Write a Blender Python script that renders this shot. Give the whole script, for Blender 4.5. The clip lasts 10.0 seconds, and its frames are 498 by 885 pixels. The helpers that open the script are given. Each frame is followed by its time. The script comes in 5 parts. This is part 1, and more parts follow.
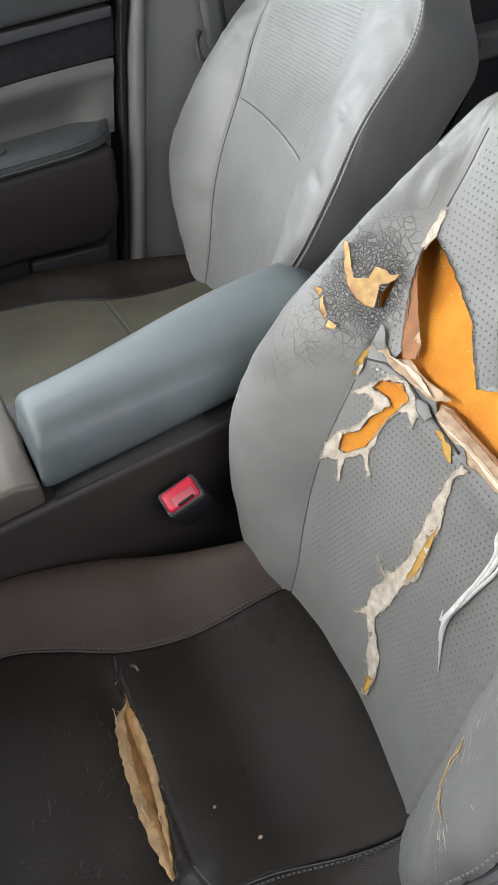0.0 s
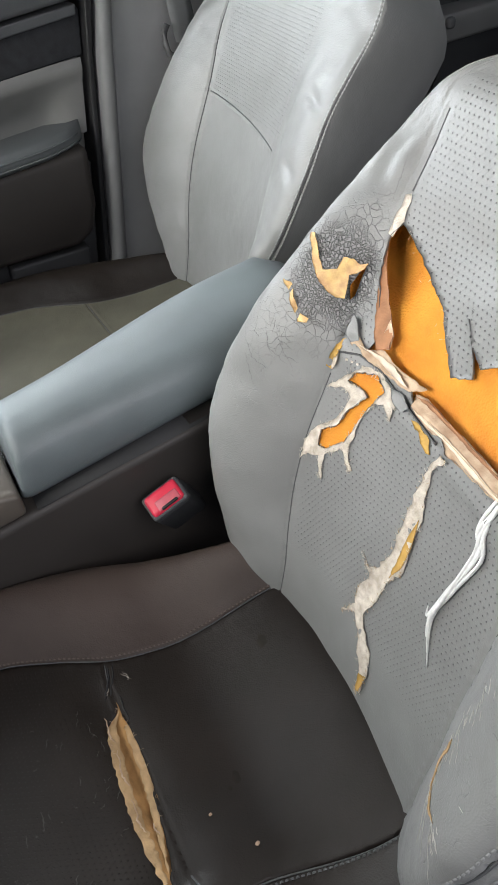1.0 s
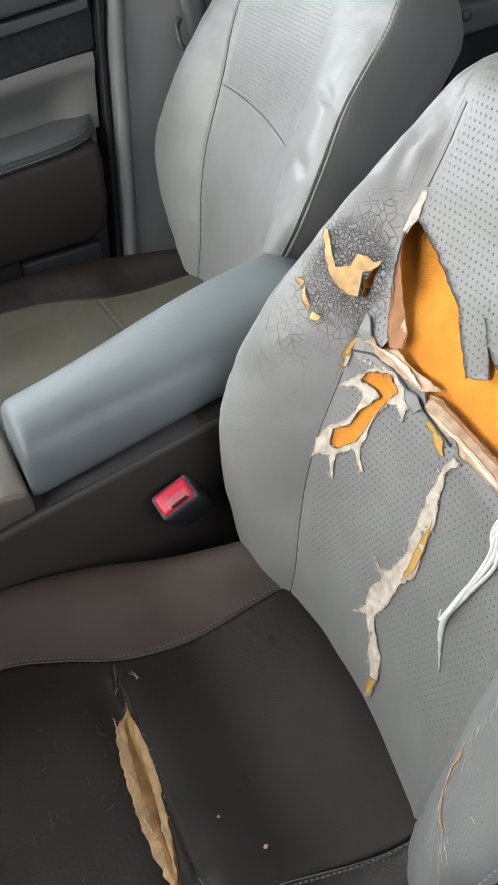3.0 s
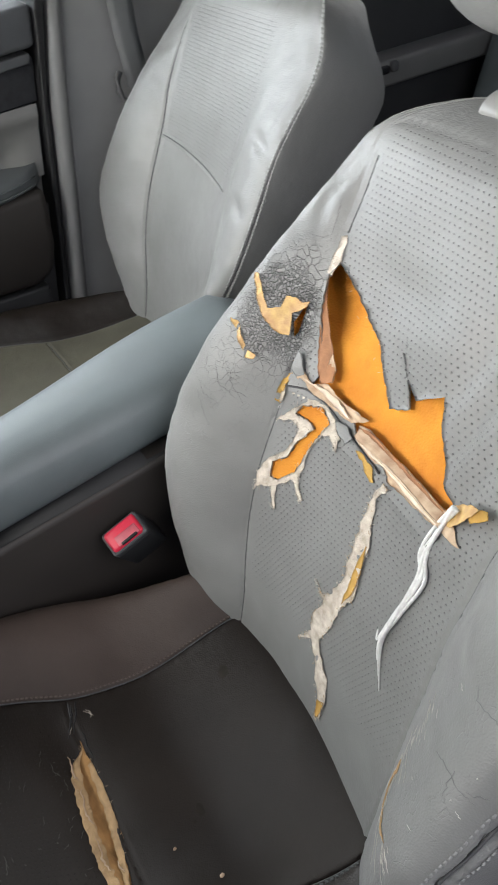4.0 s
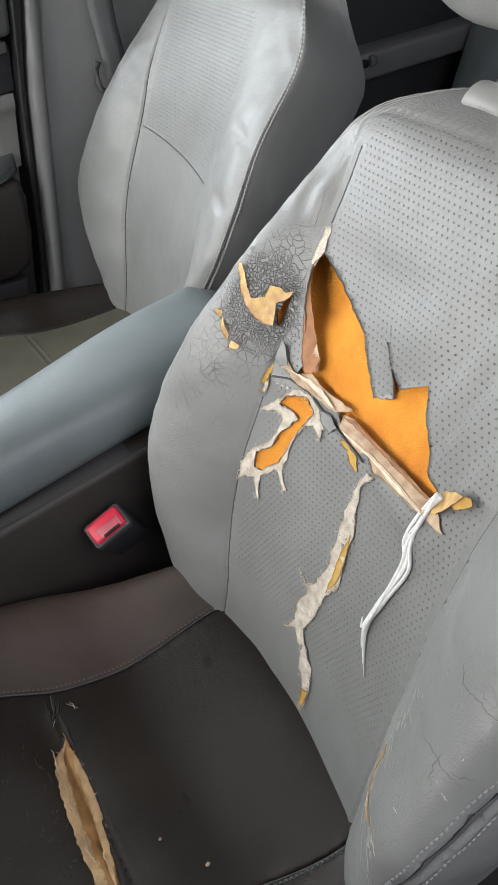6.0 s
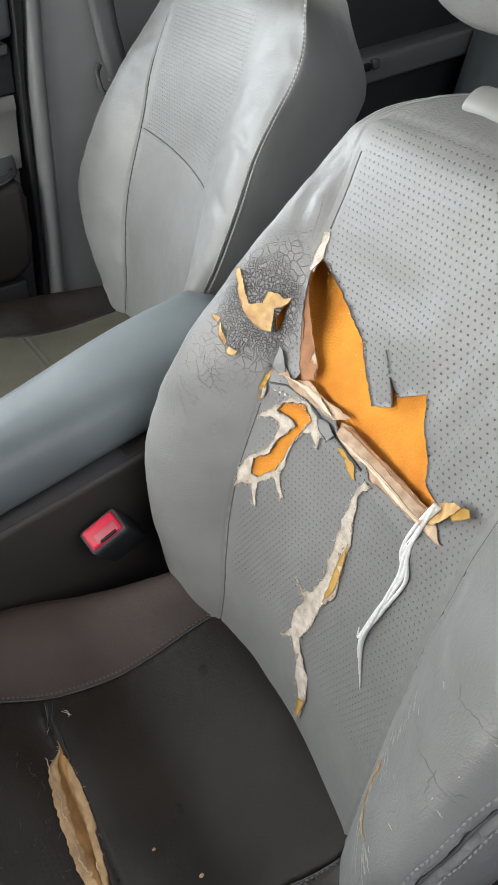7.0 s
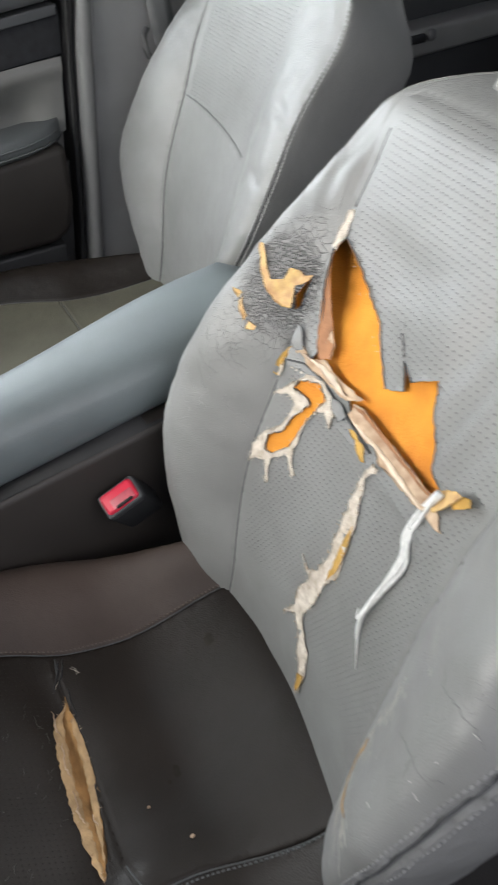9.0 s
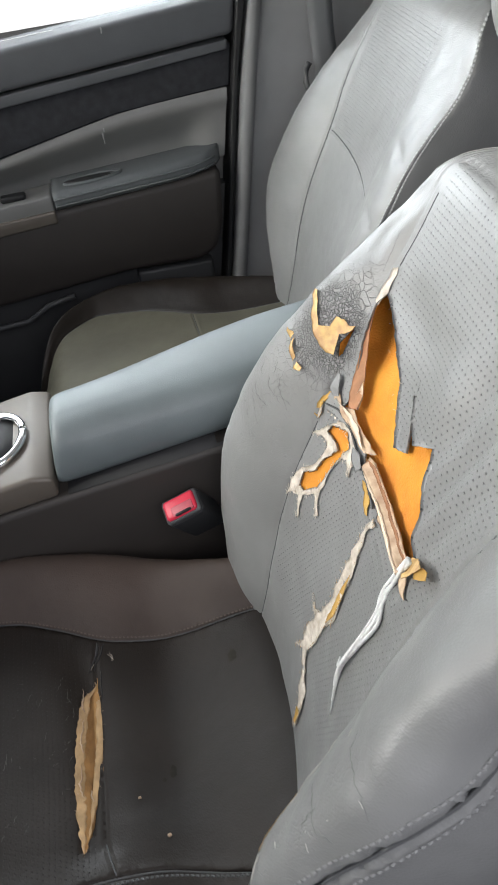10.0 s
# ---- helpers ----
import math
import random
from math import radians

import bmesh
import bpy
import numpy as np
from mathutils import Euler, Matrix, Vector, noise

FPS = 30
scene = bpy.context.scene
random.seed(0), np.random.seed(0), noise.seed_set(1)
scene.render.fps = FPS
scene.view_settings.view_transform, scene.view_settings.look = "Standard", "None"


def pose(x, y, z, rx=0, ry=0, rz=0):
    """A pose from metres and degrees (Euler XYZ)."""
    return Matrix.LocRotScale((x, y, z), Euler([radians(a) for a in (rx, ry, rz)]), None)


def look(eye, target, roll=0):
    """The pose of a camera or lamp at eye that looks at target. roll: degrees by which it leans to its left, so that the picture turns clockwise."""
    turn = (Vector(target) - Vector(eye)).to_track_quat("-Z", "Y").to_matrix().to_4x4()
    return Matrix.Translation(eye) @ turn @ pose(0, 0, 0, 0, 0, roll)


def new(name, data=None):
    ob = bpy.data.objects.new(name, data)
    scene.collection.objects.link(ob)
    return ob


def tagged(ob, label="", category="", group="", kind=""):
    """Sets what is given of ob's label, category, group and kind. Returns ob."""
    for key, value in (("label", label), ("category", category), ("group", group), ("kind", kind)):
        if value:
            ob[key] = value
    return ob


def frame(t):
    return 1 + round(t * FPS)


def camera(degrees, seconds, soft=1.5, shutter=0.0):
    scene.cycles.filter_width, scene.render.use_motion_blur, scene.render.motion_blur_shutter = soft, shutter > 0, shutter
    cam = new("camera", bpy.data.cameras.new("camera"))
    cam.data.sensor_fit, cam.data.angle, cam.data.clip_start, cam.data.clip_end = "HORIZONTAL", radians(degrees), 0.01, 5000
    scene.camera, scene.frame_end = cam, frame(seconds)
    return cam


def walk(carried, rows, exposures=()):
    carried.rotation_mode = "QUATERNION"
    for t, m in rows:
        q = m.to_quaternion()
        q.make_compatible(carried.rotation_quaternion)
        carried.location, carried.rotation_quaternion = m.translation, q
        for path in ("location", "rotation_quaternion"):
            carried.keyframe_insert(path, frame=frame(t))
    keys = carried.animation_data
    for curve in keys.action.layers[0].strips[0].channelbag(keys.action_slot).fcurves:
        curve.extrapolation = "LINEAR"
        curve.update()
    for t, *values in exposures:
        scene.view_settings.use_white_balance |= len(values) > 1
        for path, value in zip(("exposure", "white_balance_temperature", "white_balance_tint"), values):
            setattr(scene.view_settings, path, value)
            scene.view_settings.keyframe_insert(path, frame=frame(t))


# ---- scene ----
from mathutils.geometry import delaunay_2d_cdt

cam = camera(38.3, 10.0, shutter=0.4)
PATH = [
    (0, (-0.241, -0.299, 1.05), (0.371, 1.041, -0.303), -4.8),
    (0.5, (-0.225, -0.306, 1.043), (0.372, 1.044, -0.306), -6.7),
    (1, (-0.214, -0.298, 1.043), (0.385, 1.035, -0.322), -8.0),
    (1.5, (-0.217, -0.296, 1.043), (0.372, 1.064, -0.3), -8.2),
    (2, (-0.213, -0.288, 1.03), (0.346, 1.042, -0.355), -8.4),
    (2.5, (-0.212, -0.293, 1.038), (0.357, 1.044, -0.336), -8.6),
    (2.7, (-0.209, -0.29, 1.038), (0.353, 1.052, -0.335), -8.7),
    (3.8, (-0.21, -0.311, 1.054), (0.437, 1.033, -0.279), -7.0),
    (4, (-0.203, -0.318, 1.056), (0.497, 1.02, -0.256), -7.5),
    (4.5, (-0.199, -0.319, 1.051), (0.523, 0.997, -0.271), -8.3),
    (5, (-0.208, -0.309, 1.05), (0.544, 1.005, -0.257), -7.0),
    (5.5, (-0.211, -0.301, 1.042), (0.545, 0.977, -0.298), -4.7),
    (6, (-0.21, -0.318, 1.053), (0.536, 0.98, -0.273), -6.2),
    (7.5, (-0.197, -0.311, 1.052), (0.547, 0.993, -0.269), -5.8),
    (8, (-0.193, -0.303, 1.055), (0.489, 1.029, -0.271), -7.1),
    (8.2, (-0.194, -0.294, 1.05), (0.365, 1.085, -0.287), -9.3),
    (8.5, (-0.2, -0.29, 1.044), (0.33, 1.074, -0.319), -7.6),
    (9, (-0.183, -0.326, 1.054), (0.441, 0.991, -0.316), -5.6),
    (9.3, (-0.149, -0.369, 1.065), (0.495, 0.958, -0.285), -8.2),
    (9.5, (-0.125, -0.375, 1.075), (0.439, 1.015, -0.248), -9.7),
    (9.7, (-0.089, -0.366, 1.076), (0.225, 1.12, -0.226), -10.8),
    (10, (-0.067, -0.382, 1.077), (0.136, 1.124, -0.224), -8.6),
]
walk(cam, [(t, look(eye, target, roll)) for t, eye, target, roll in PATH],
     [(0, 0.60), (0.5, 0.74), (2.7, 0.76), (3.8, 0.66), (4.5, 0.62), (6, 0.59), (7.5, 0.62), (8, 0.64), (8.5, 0.74), (9.3, 0.70), (10, 0.77)])

# ---- daylight: overcast sky through the open driver's door, windscreen and side glass ----
world = bpy.data.worlds.new("sky")
scene.world = world
world.use_nodes = True
wn, wl = world.node_tree.nodes, world.node_tree.links
sky = wn.new("ShaderNodeTexSky")
sky.sky_type, sky.sun_disc = "NISHITA", False
sky.sun_elevation, sky.sun_rotation = radians(46), radians(43)
sky.air_density, sky.dust_density = 1.0, 3.0
wl.new(sky.outputs[0], wn["Background"].inputs[0])
wn["Background"].inputs[1].default_value = 0.035
sun_data = bpy.data.lights.new("sun", "SUN")
sun_data.energy, sun_data.angle, sun_data.color = 0.8, radians(20), (1.0, 0.96, 0.9)
sun = new("sun", sun_data)
sun.matrix_world = look((2.6, 2.8, 4), (0, 0.2, 0.5))


def window_lamp(name, eye, target, sx, sy, energy, color, spread=180):
    d = bpy.data.lights.new(name, "AREA")
    d.shape, d.size, d.size_y, d.energy, d.color = "RECTANGLE", sx, sy, energy, color
    d.spread = radians(spread)
    ob = new(name, d)
    ob.matrix_world = look(eye, target)
    return ob


window_lamp("windscreen_daylight", (-0.86, 0.42, 1.02), (0.1, 0.46, 0.84), 1.3, 0.38, 3.5, (1.0, 0.98, 0.94), 88)
window_lamp("door_daylight", (0.10, -1.10, 1.50), (0.0, -0.15, 0.6), 1.1, 0.6, 9.0, (0.96, 0.95, 1.0))
window_lamp("side_window_daylight", (-0.30, 1.135, 1.0), (0.05, 0.30, 0.66), 1.1, 0.28, 4.4, (0.86, 0.94, 1.0), 130)


# ---- materials ----
def material(name, color, rough=0.5, metal=0.0, grain=0.0, grain_size=900.0, mottle=0.12, mottle_size=14.0,
             tint=None, spec=0.5, bump=0.25):
    m = bpy.data.materials.new(name)
    m.use_nodes = True
    n, l = m.node_tree.nodes, m.node_tree.links
    p = n["Principled BSDF"]
    tc = n.new("ShaderNodeTexCoord")
    big = n.new("ShaderNodeTexNoise")
    big.inputs["Scale"].default_value, big.inputs["Detail"].default_value = mottle_size, 6
    l.new(tc.outputs["Object"], big.inputs["Vector"])
    ramp = n.new("ShaderNodeMapRange")
    ramp.inputs["From Min"].default_value, ramp.inputs["From Max"].default_value = 0.3, 0.7
    l.new(big.outputs["Fac"], ramp.inputs["Value"])
    mix = n.new("ShaderNodeMix")
    mix.data_type = "RGBA"
    low = tint or tuple(c * (1 - mottle) for c in color)
    mix.inputs["A"].default_value, mix.inputs["B"].default_value = (*low, 1), (*[min(1, c * (1 + mottle * 0.6)) for c in color], 1)
    l.new(ramp.outputs["Result"], mix.inputs["Factor"])
    l.new(mix.outputs["Result"], p.inputs["Base Color"])
    p.inputs["Metallic"].default_value = metal
    p.inputs["Specular IOR Level"].default_value = spec
    rr = n.new("ShaderNodeMapRange")
    rr.inputs["To Min"].default_value, rr.inputs["To Max"].default_value = max(0.02, rough - 0.07), min(1, rough + 0.07)
    l.new(big.outputs["Fac"], rr.inputs["Value"])
    l.new(rr.outputs["Result"], p.inputs["Roughness"])
    if grain:
        g = n.new("ShaderNodeTexVoronoi")
        g.inputs["Scale"].default_value = grain_size
        l.new(tc.outputs["Object"], g.inputs["Vector"])
        b = n.new("ShaderNodeBump")
        b.inputs["Strength"].default_value, b.inputs["Distance"].default_value = bump, grain
        l.new(g.outputs["Distance"], b.inputs["Height"])
        l.new(b.outputs["Normal"], p.inputs["Normal"])
    return m


def leather(name, color, dirt, rough=0.42, pitch=0.0055, spec=0.5):
    """Grained leather. Vertex layers: uv (metres over the cover), perf (punched area), crack (crazed area)."""
    m = bpy.data.materials.new(name)
    m.use_nodes = True
    n, l = m.node_tree.nodes, m.node_tree.links
    p = n["Principled BSDF"]

    def math_node(op, a, b=None):
        q = n.new("ShaderNodeMath")
        q.operation = op
        for i, s in enumerate((a, b)):
            if s is None:
                continue
            if isinstance(s, (int, float)):
                q.inputs[i].default_value = s
            else:
                l.new(s, q.inputs[i])
        return q.outputs[0]

    p.inputs["Specular IOR Level"].default_value = spec
    uv = n.new("ShaderNodeUVMap")
    uv.uv_map = "uv"
    perf = n.new("ShaderNodeAttribute")
    perf.attribute_name = "perf"
    crack = n.new("ShaderNodeAttribute")
    crack.attribute_name = "crack"
    sep = n.new("ShaderNodeSeparateXYZ")
    l.new(uv.outputs[0], sep.inputs[0])
    # staggered rows of punched holes
    row = math_node("DIVIDE", sep.outputs[1], pitch)
    odd = math_node("MULTIPLY", math_node("MODULO", math_node("FLOOR", row), 2.0), 0.5)
    col = math_node("ADD", math_node("DIVIDE", sep.outputs[0], pitch), odd)
    fx = math_node("SUBTRACT", math_node("FRACT", col), 0.5)
    fy = math_node("SUBTRACT", math_node("FRACT", row), 0.5)
    r = math_node("SQRT", math_node("ADD", math_node("MULTIPLY", fx, fx), math_node("MULTIPLY", fy, fy)))
    hole = n.new("ShaderNodeMapRange")
    hole.inputs["From Min"].default_value, hole.inputs["From Max"].default_value = 0.15, 0.07
    l.new(r, hole.inputs["Value"])
    hole_m = math_node("MULTIPLY", hole.outputs["Result"], perf.outputs["Fac"])
    # grain, crazing, mottling
    tc = n.new("ShaderNodeTexCoord")
    big = n.new("ShaderNodeTexNoise")
    big.inputs["Scale"].default_value, big.inputs["Detail"].default_value = 9.0, 8
    l.new(tc.outputs["Object"], big.inputs["Vector"])
    mid = n.new("ShaderNodeTexNoise")
    mid.inputs["Scale"].default_value, mid.inputs["Detail"].default_value = 45.0, 5
    l.new(tc.outputs["Object"], mid.inputs["Vector"])
    warp = n.new("ShaderNodeMix")
    warp.data_type = "VECTOR"
    warp.inputs["Factor"].default_value = 0.02
    l.new(tc.outputs["Object"], warp.inputs["A"])
    l.new(mid.outputs["Color"], warp.inputs["B"])
    cells = n.new("ShaderNodeTexVoronoi")
    cells.feature = "DISTANCE_TO_EDGE"
    cells.inputs["Scale"].default_value = 290.0
    l.new(warp.outputs["Result"], cells.inputs["Vector"])
    line = n.new("ShaderNodeMapRange")
    line.inputs["From Min"].default_value, line.inputs["From Max"].default_value = 0.14, 0.02
    l.new(cells.outputs["Distance"], line.inputs["Value"])
    wide = n.new("ShaderNodeTexVoronoi")
    wide.feature = "DISTANCE_TO_EDGE"
    wide.inputs["Scale"].default_value = 120.0
    l.new(warp.outputs["Result"], wide.inputs["Vector"])
    wline = n.new("ShaderNodeMapRange")
    wline.inputs["From Min"].default_value, wline.inputs["From Max"].default_value = 0.05, 0.0
    l.new(wide.outputs["Distance"], wline.inputs["Value"])
    cmask = n.new("ShaderNodeMapRange")
    cmask.inputs["From Min"].default_value, cmask.inputs["From Max"].default_value = 0.45, 0.75
    cm_in = math_node("ADD", crack.outputs["Fac"], math_node("MULTIPLY", math_node("SUBTRACT", mid.outputs["Fac"], 0.5), 0.7))
    l.new(cm_in, cmask.inputs["Value"])
    wmask = n.new("ShaderNodeMapRange")
    wmask.inputs["From Min"].default_value, wmask.inputs["From Max"].default_value = 0.12, 0.45
    l.new(cm_in, wmask.inputs["Value"])
    cracks = math_node("MAXIMUM", math_node("MULTIPLY", line.outputs["Result"], cmask.outputs["Result"]),
                       math_node("MULTIPLY", math_node("MULTIPLY", wline.outputs["Result"], wmask.outputs["Result"]), 0.5))
    ramp = n.new("ShaderNodeMapRange")
    ramp.inputs["From Min"].default_value, ramp.inputs["From Max"].default_value = 0.35, 0.7
    l.new(big.outputs["Fac"], ramp.inputs["Value"])
    base = n.new("ShaderNodeMix")
    base.data_type = "RGBA"
    base.inputs["A"].default_value, base.inputs["B"].default_value = (*color, 1), (*dirt, 1)
    l.new(ramp.outputs["Result"], base.inputs["Factor"])
    dark = n.new("ShaderNodeMix")
    dark.data_type = "RGBA"
    dark.inputs["B"].default_value = (0.012, 0.011, 0.010, 1)
    l.new(base.outputs["Result"], dark.inputs["A"])
    l.new(math_node("MAXIMUM", math_node("MULTIPLY", hole_m, 0.48), math_node("MULTIPLY", cracks, 0.52)), dark.inputs["Factor"])
    l.new(dark.outputs["Result"], p.inputs["Base Color"])
    rr = n.new("ShaderNodeMapRange")
    rr.inputs["To Min"].default_value, rr.inputs["To Max"].default_value = rough - 0.08, rough + 0.10
    l.new(mid.outputs["Fac"], rr.inputs["Value"])
    l.new(rr.outputs["Result"], p.inputs["Roughness"])
    grain = n.new("ShaderNodeTexVoronoi")
    grain.inputs["Scale"].default_value = 620.0
    l.new(tc.outputs["Object"], grain.inputs["Vector"])
    b1 = n.new("ShaderNodeBump")
    b1.inputs["Strength"].default_value, b1.inputs["Distance"].default_value = 0.26, 0.0007
    l.new(grain.outputs["Distance"], b1.inputs["Height"])
    b2 = n.new("ShaderNodeBump")
    b2.invert = True
    b2.inputs["Strength"].default_value, b2.inputs["Distance"].default_value = 1.0, 0.0014
    l.new(math_node("MAXIMUM", hole_m, cracks), b2.inputs["Height"])
    l.new(b1.outputs["Normal"], b2.inputs["Normal"])
    b3 = n.new("ShaderNodeBump")
    b3.inputs["Strength"].default_value, b3.inputs["Distance"].default_value = 0.25, 0.004
    l.new(mid.outputs["Fac"], b3.inputs["Height"])
    l.new(b2.outputs["Normal"], b3.inputs["Normal"])
    l.new(b3.outputs["Normal"], p.inputs["Normal"])
    return m


GREY_LEATHER = leather("grey_leather", (0.222, 0.222, 0.217), (0.180, 0.180, 0.175), rough=0.39, spec=0.5)
# Cushion leathers: shade and brown bounce light put into the colours, with dirt
SHADED_SOILED_LEATHER = leather("shaded_soiled_leather", (0.0185, 0.0136, 0.0104), (0.0120, 0.0088, 0.0068), rough=0.44, spec=0.28)
BROWN_LEATHER = leather("shaded_brown_leather", (0.066, 0.048, 0.040), (0.044, 0.032, 0.027), rough=0.55, spec=0.3)
OLIVE_LEATHER = leather("passenger_leather", (0.115, 0.107, 0.078), (0.085, 0.079, 0.058), rough=0.5, spec=0.35)
STITCH = material("grey_thread", (0.36, 0.365, 0.36), 0.75)
LEATHER_THREAD = material("leather_grey_thread", (0.25, 0.25, 0.245), 0.7)
SEAM_DARK = material("dark_seam", (0.085, 0.086, 0.087), 0.85)
FOAM = material("orange_foam", (0.68, 0.285, 0.03), 0.9, grain=0.0014, grain_size=480, mottle=0.10, mottle_size=26, tint=(0.55, 0.185, 0.014), bump=0.4)
LINING = material("tan_lining", (0.56, 0.43, 0.30), 0.85, grain=0.0008, grain_size=500, mottle=0.2, mottle_size=75, tint=(0.36, 0.235, 0.15))
FABRIC = material("white_backing", (0.60, 0.545, 0.47), 0.95, grain=0.0012, grain_size=600, mottle=0.25, mottle_size=110, tint=(0.40, 0.34, 0.27), bump=0.5)
YELLOW = material("yellowed_lining", (0.52, 0.31, 0.075), 0.85, grain=0.0008, grain_size=500, mottle=0.2, mottle_size=70)
THREAD = material("white_strands", (0.72, 0.72, 0.70), 0.7, mottle=0.15, mottle_size=200)
TAN_EDGE = material("tan_torn_edge", (0.46, 0.30, 0.15), 0.85, grain=0.0008, grain_size=500, mottle=0.35, mottle_size=60)
OLD_FOAM = material("browned_foam", (0.42, 0.23, 0.085), 0.95, grain=0.0014, grain_size=350, mottle=0.3, mottle_size=60)
PLASTIC = material("dark_plastic", (0.045, 0.046, 0.048), 0.5, grain=0.0003, grain_size=1500, mottle=0.1)
MIDPLASTIC = material("grey_plastic", (0.11, 0.112, 0.115), 0.5, grain=0.0003, grain_size=1500, mottle=0.1)
BROWN_PLASTIC = material("brown_grey_plastic", (0.034, 0.029, 0.026), 0.55, grain=0.0003, grain_size=1500, mottle=0.12)
TAN_PLASTIC = material("champagne_plastic", (0.135, 0.117, 0.098), 0.45, metal=0.2, grain=0.0002, grain_size=1800, mottle=0.08)
VINYL = material("armrest_vinyl", (0.135, 0.158, 0.164), 0.47, grain=0.0005, grain_size=800, mottle=0.16, mottle_size=11)
DOOR_VINYL = material("door_armrest_vinyl", (0.120, 0.130, 0.133), 0.6, grain=0.0004, grain_size=900, mottle=0.1)
CLOTH = material("black_door_cloth", (0.036, 0.037, 0.042), 0.9, grain=0.001, grain_size=600, mottle=0.3, mottle_size=60)
WEBBING = material("belt_webbing", (0.19, 0.195, 0.20), 0.75, grain=0.0006, grain_size=800)
CHROME = material("chrome", (0.75, 0.76, 0.78), 0.12, metal=1.0, mottle=0.03)
RED = material("red_button", (0.75, 0.035, 0.075), 0.35, mottle=0.05)
RED_PALE = material("worn_red", (0.62, 0.13, 0.16), 0.4, mottle=0.2, mottle_size=90)
RUBBER = material("black_rubber", (0.012, 0.012, 0.013), 0.6)
CARPET = material("dark_carpet", (0.022, 0.02, 0.019), 0.95, grain=0.003, grain_size=300, mottle=0.3)
HEADLINER = material("headliner", (0.42, 0.41, 0.39), 0.9, grain=0.0006, grain_size=600)
LOW_BOUNCE_GROUND = material("low_bounce_ground", (0.07, 0.068, 0.066), 0.9, grain=0.004, grain_size=60, mottle=0.2, mottle_size=1.5)
GLASS = bpy.data.materials.new("window_glass")
GLASS.use_nodes = True
_g = GLASS.node_tree.nodes["Principled BSDF"]
_g.inputs["Transmission Weight"].default_value, _g.inputs["Roughness"].default_value, _g.inputs["IOR"].default_value = 1.0, 0.0, 1.45


# ---- mesh helpers ----
def part(name, bm, mat, parent=None, label="", smooth=True):
    me = bpy.data.meshes.new(name)
    bm.normal_update()
    bm.to_mesh(me)
    bm.free()
    me.materials.append(mat)
    if smooth:
        for f in me.polygons:
            f.use_smooth = True
    ob = new(name, me)
    if parent is not None:
        ob.parent = parent
    if label:
        ob["label"] = label
    return ob


def thing(name, label, category, group="", kind=""):
    return tagged(new(name), label, category, group, kind)


def rounded_box(size, r=0.01, seg=3, at=(0, 0, 0), turn=None):
    bm = bmesh.new()
    bmesh.ops.create_cube(bm, size=1)
    bmesh.ops.scale(bm, vec=size, verts=bm.verts)
    if r:
        bmesh.ops.bevel(bm, geom=bm.edges[:], offset=min(r, min(size) * 0.49), segments=seg, profile=0.5, affect="EDGES")
    m = Matrix.Translation(at) @ (turn or Matrix())
    bmesh.ops.transform(bm, matrix=m, verts=bm.verts)
    return bm


def tube(points, r, sides=8, taper=None):
    """A round rod along points."""
    bm = bmesh.new()
    pts = [Vector(q) for q in points]
    rings = []
    for i, q in enumerate(pts):
        d = (pts[min(i + 1, len(pts) - 1)] - pts[max(i - 1, 0)]).normalized()
        s = d.orthogonal().normalized() if abs(d.z) > 0.99 else d.cross(Vector((0, 0, 1))).normalized()
        w = s.cross(d)
        rad = r * (taper[i] if taper else 1)
        rings.append([bm.verts.new(q + rad * (math.cos(k * math.tau / sides) * s + math.sin(k * math.tau / sides) * w)) for k in range(sides)])
    for a, b in zip(rings, rings[1:]):
        for k in range(sides):
            bm.faces.new((a[k], a[(k + 1) % sides], b[(k + 1) % sides], b[k]))
    bm.faces.new(rings[0][::-1])
    bm.faces.new(rings[-1])
    bmesh.ops.recalc_face_normals(bm, faces=bm.faces)
    return bm


def prism(outline, axis, lo, hi, bevel=0.0, seg=2):
    """A flat outline of 2D points drawn out along an axis: y takes (x, z), z takes (x, y), x takes (y, z)."""
    bm = bmesh.new()

    def at(a, b, c):
        return {"y": (a, c, b), "z": (a, b, c), "x": (c, a, b)}[axis]
    lower = [bm.verts.new(at(a, b, lo)) for a, b in outline]
    upper = [bm.verts.new(at(a, b, hi)) for a, b in outline]
    k = len(outline)
    bm.faces.new(lower)
    bm.faces.new(upper[::-1])
    for i in range(k):
        bm.faces.new((lower[i], upper[i], upper[(i + 1) % k], lower[(i + 1) % k]))
    bmesh.ops.recalc_face_normals(bm, faces=bm.faces)
    if bevel:
        bmesh.ops.bevel(bm, geom=bm.edges[:], offset=bevel, segments=seg, profile=0.5, affect="EDGES")
    return bm


def spline(x, xs, ys):
    """Smooth curve through (xs, ys)."""
    x = max(xs[0], min(xs[-1], x))
    i = max(0, min(len(xs) - 2, int(np.searchsorted(xs, x, side="right")) - 1))
    h = xs[i + 1] - xs[i]
    s = (x - xs[i]) / h

    def slope(j):
        if j <= 0 or j >= len(xs) - 1:
            k = max(0, min(len(xs) - 2, j - (1 if j >= len(xs) - 1 else 0)))
            return (ys[k + 1] - ys[k]) / (xs[k + 1] - xs[k])
        return (ys[j + 1] - ys[j - 1]) / (xs[j + 1] - xs[j - 1])
    a, b = slope(i) * h, slope(i + 1) * h
    return ((2 * s - 3) * s * s + 1) * ys[i] + ((s - 2) * s + 1) * s * a + (3 - 2 * s) * s * s * ys[i + 1] + (s - 1) * s * s * b


def smooth_step(x):
    x = max(0.0, min(1.0, x))
    return x * x * (3 - 2 * x)


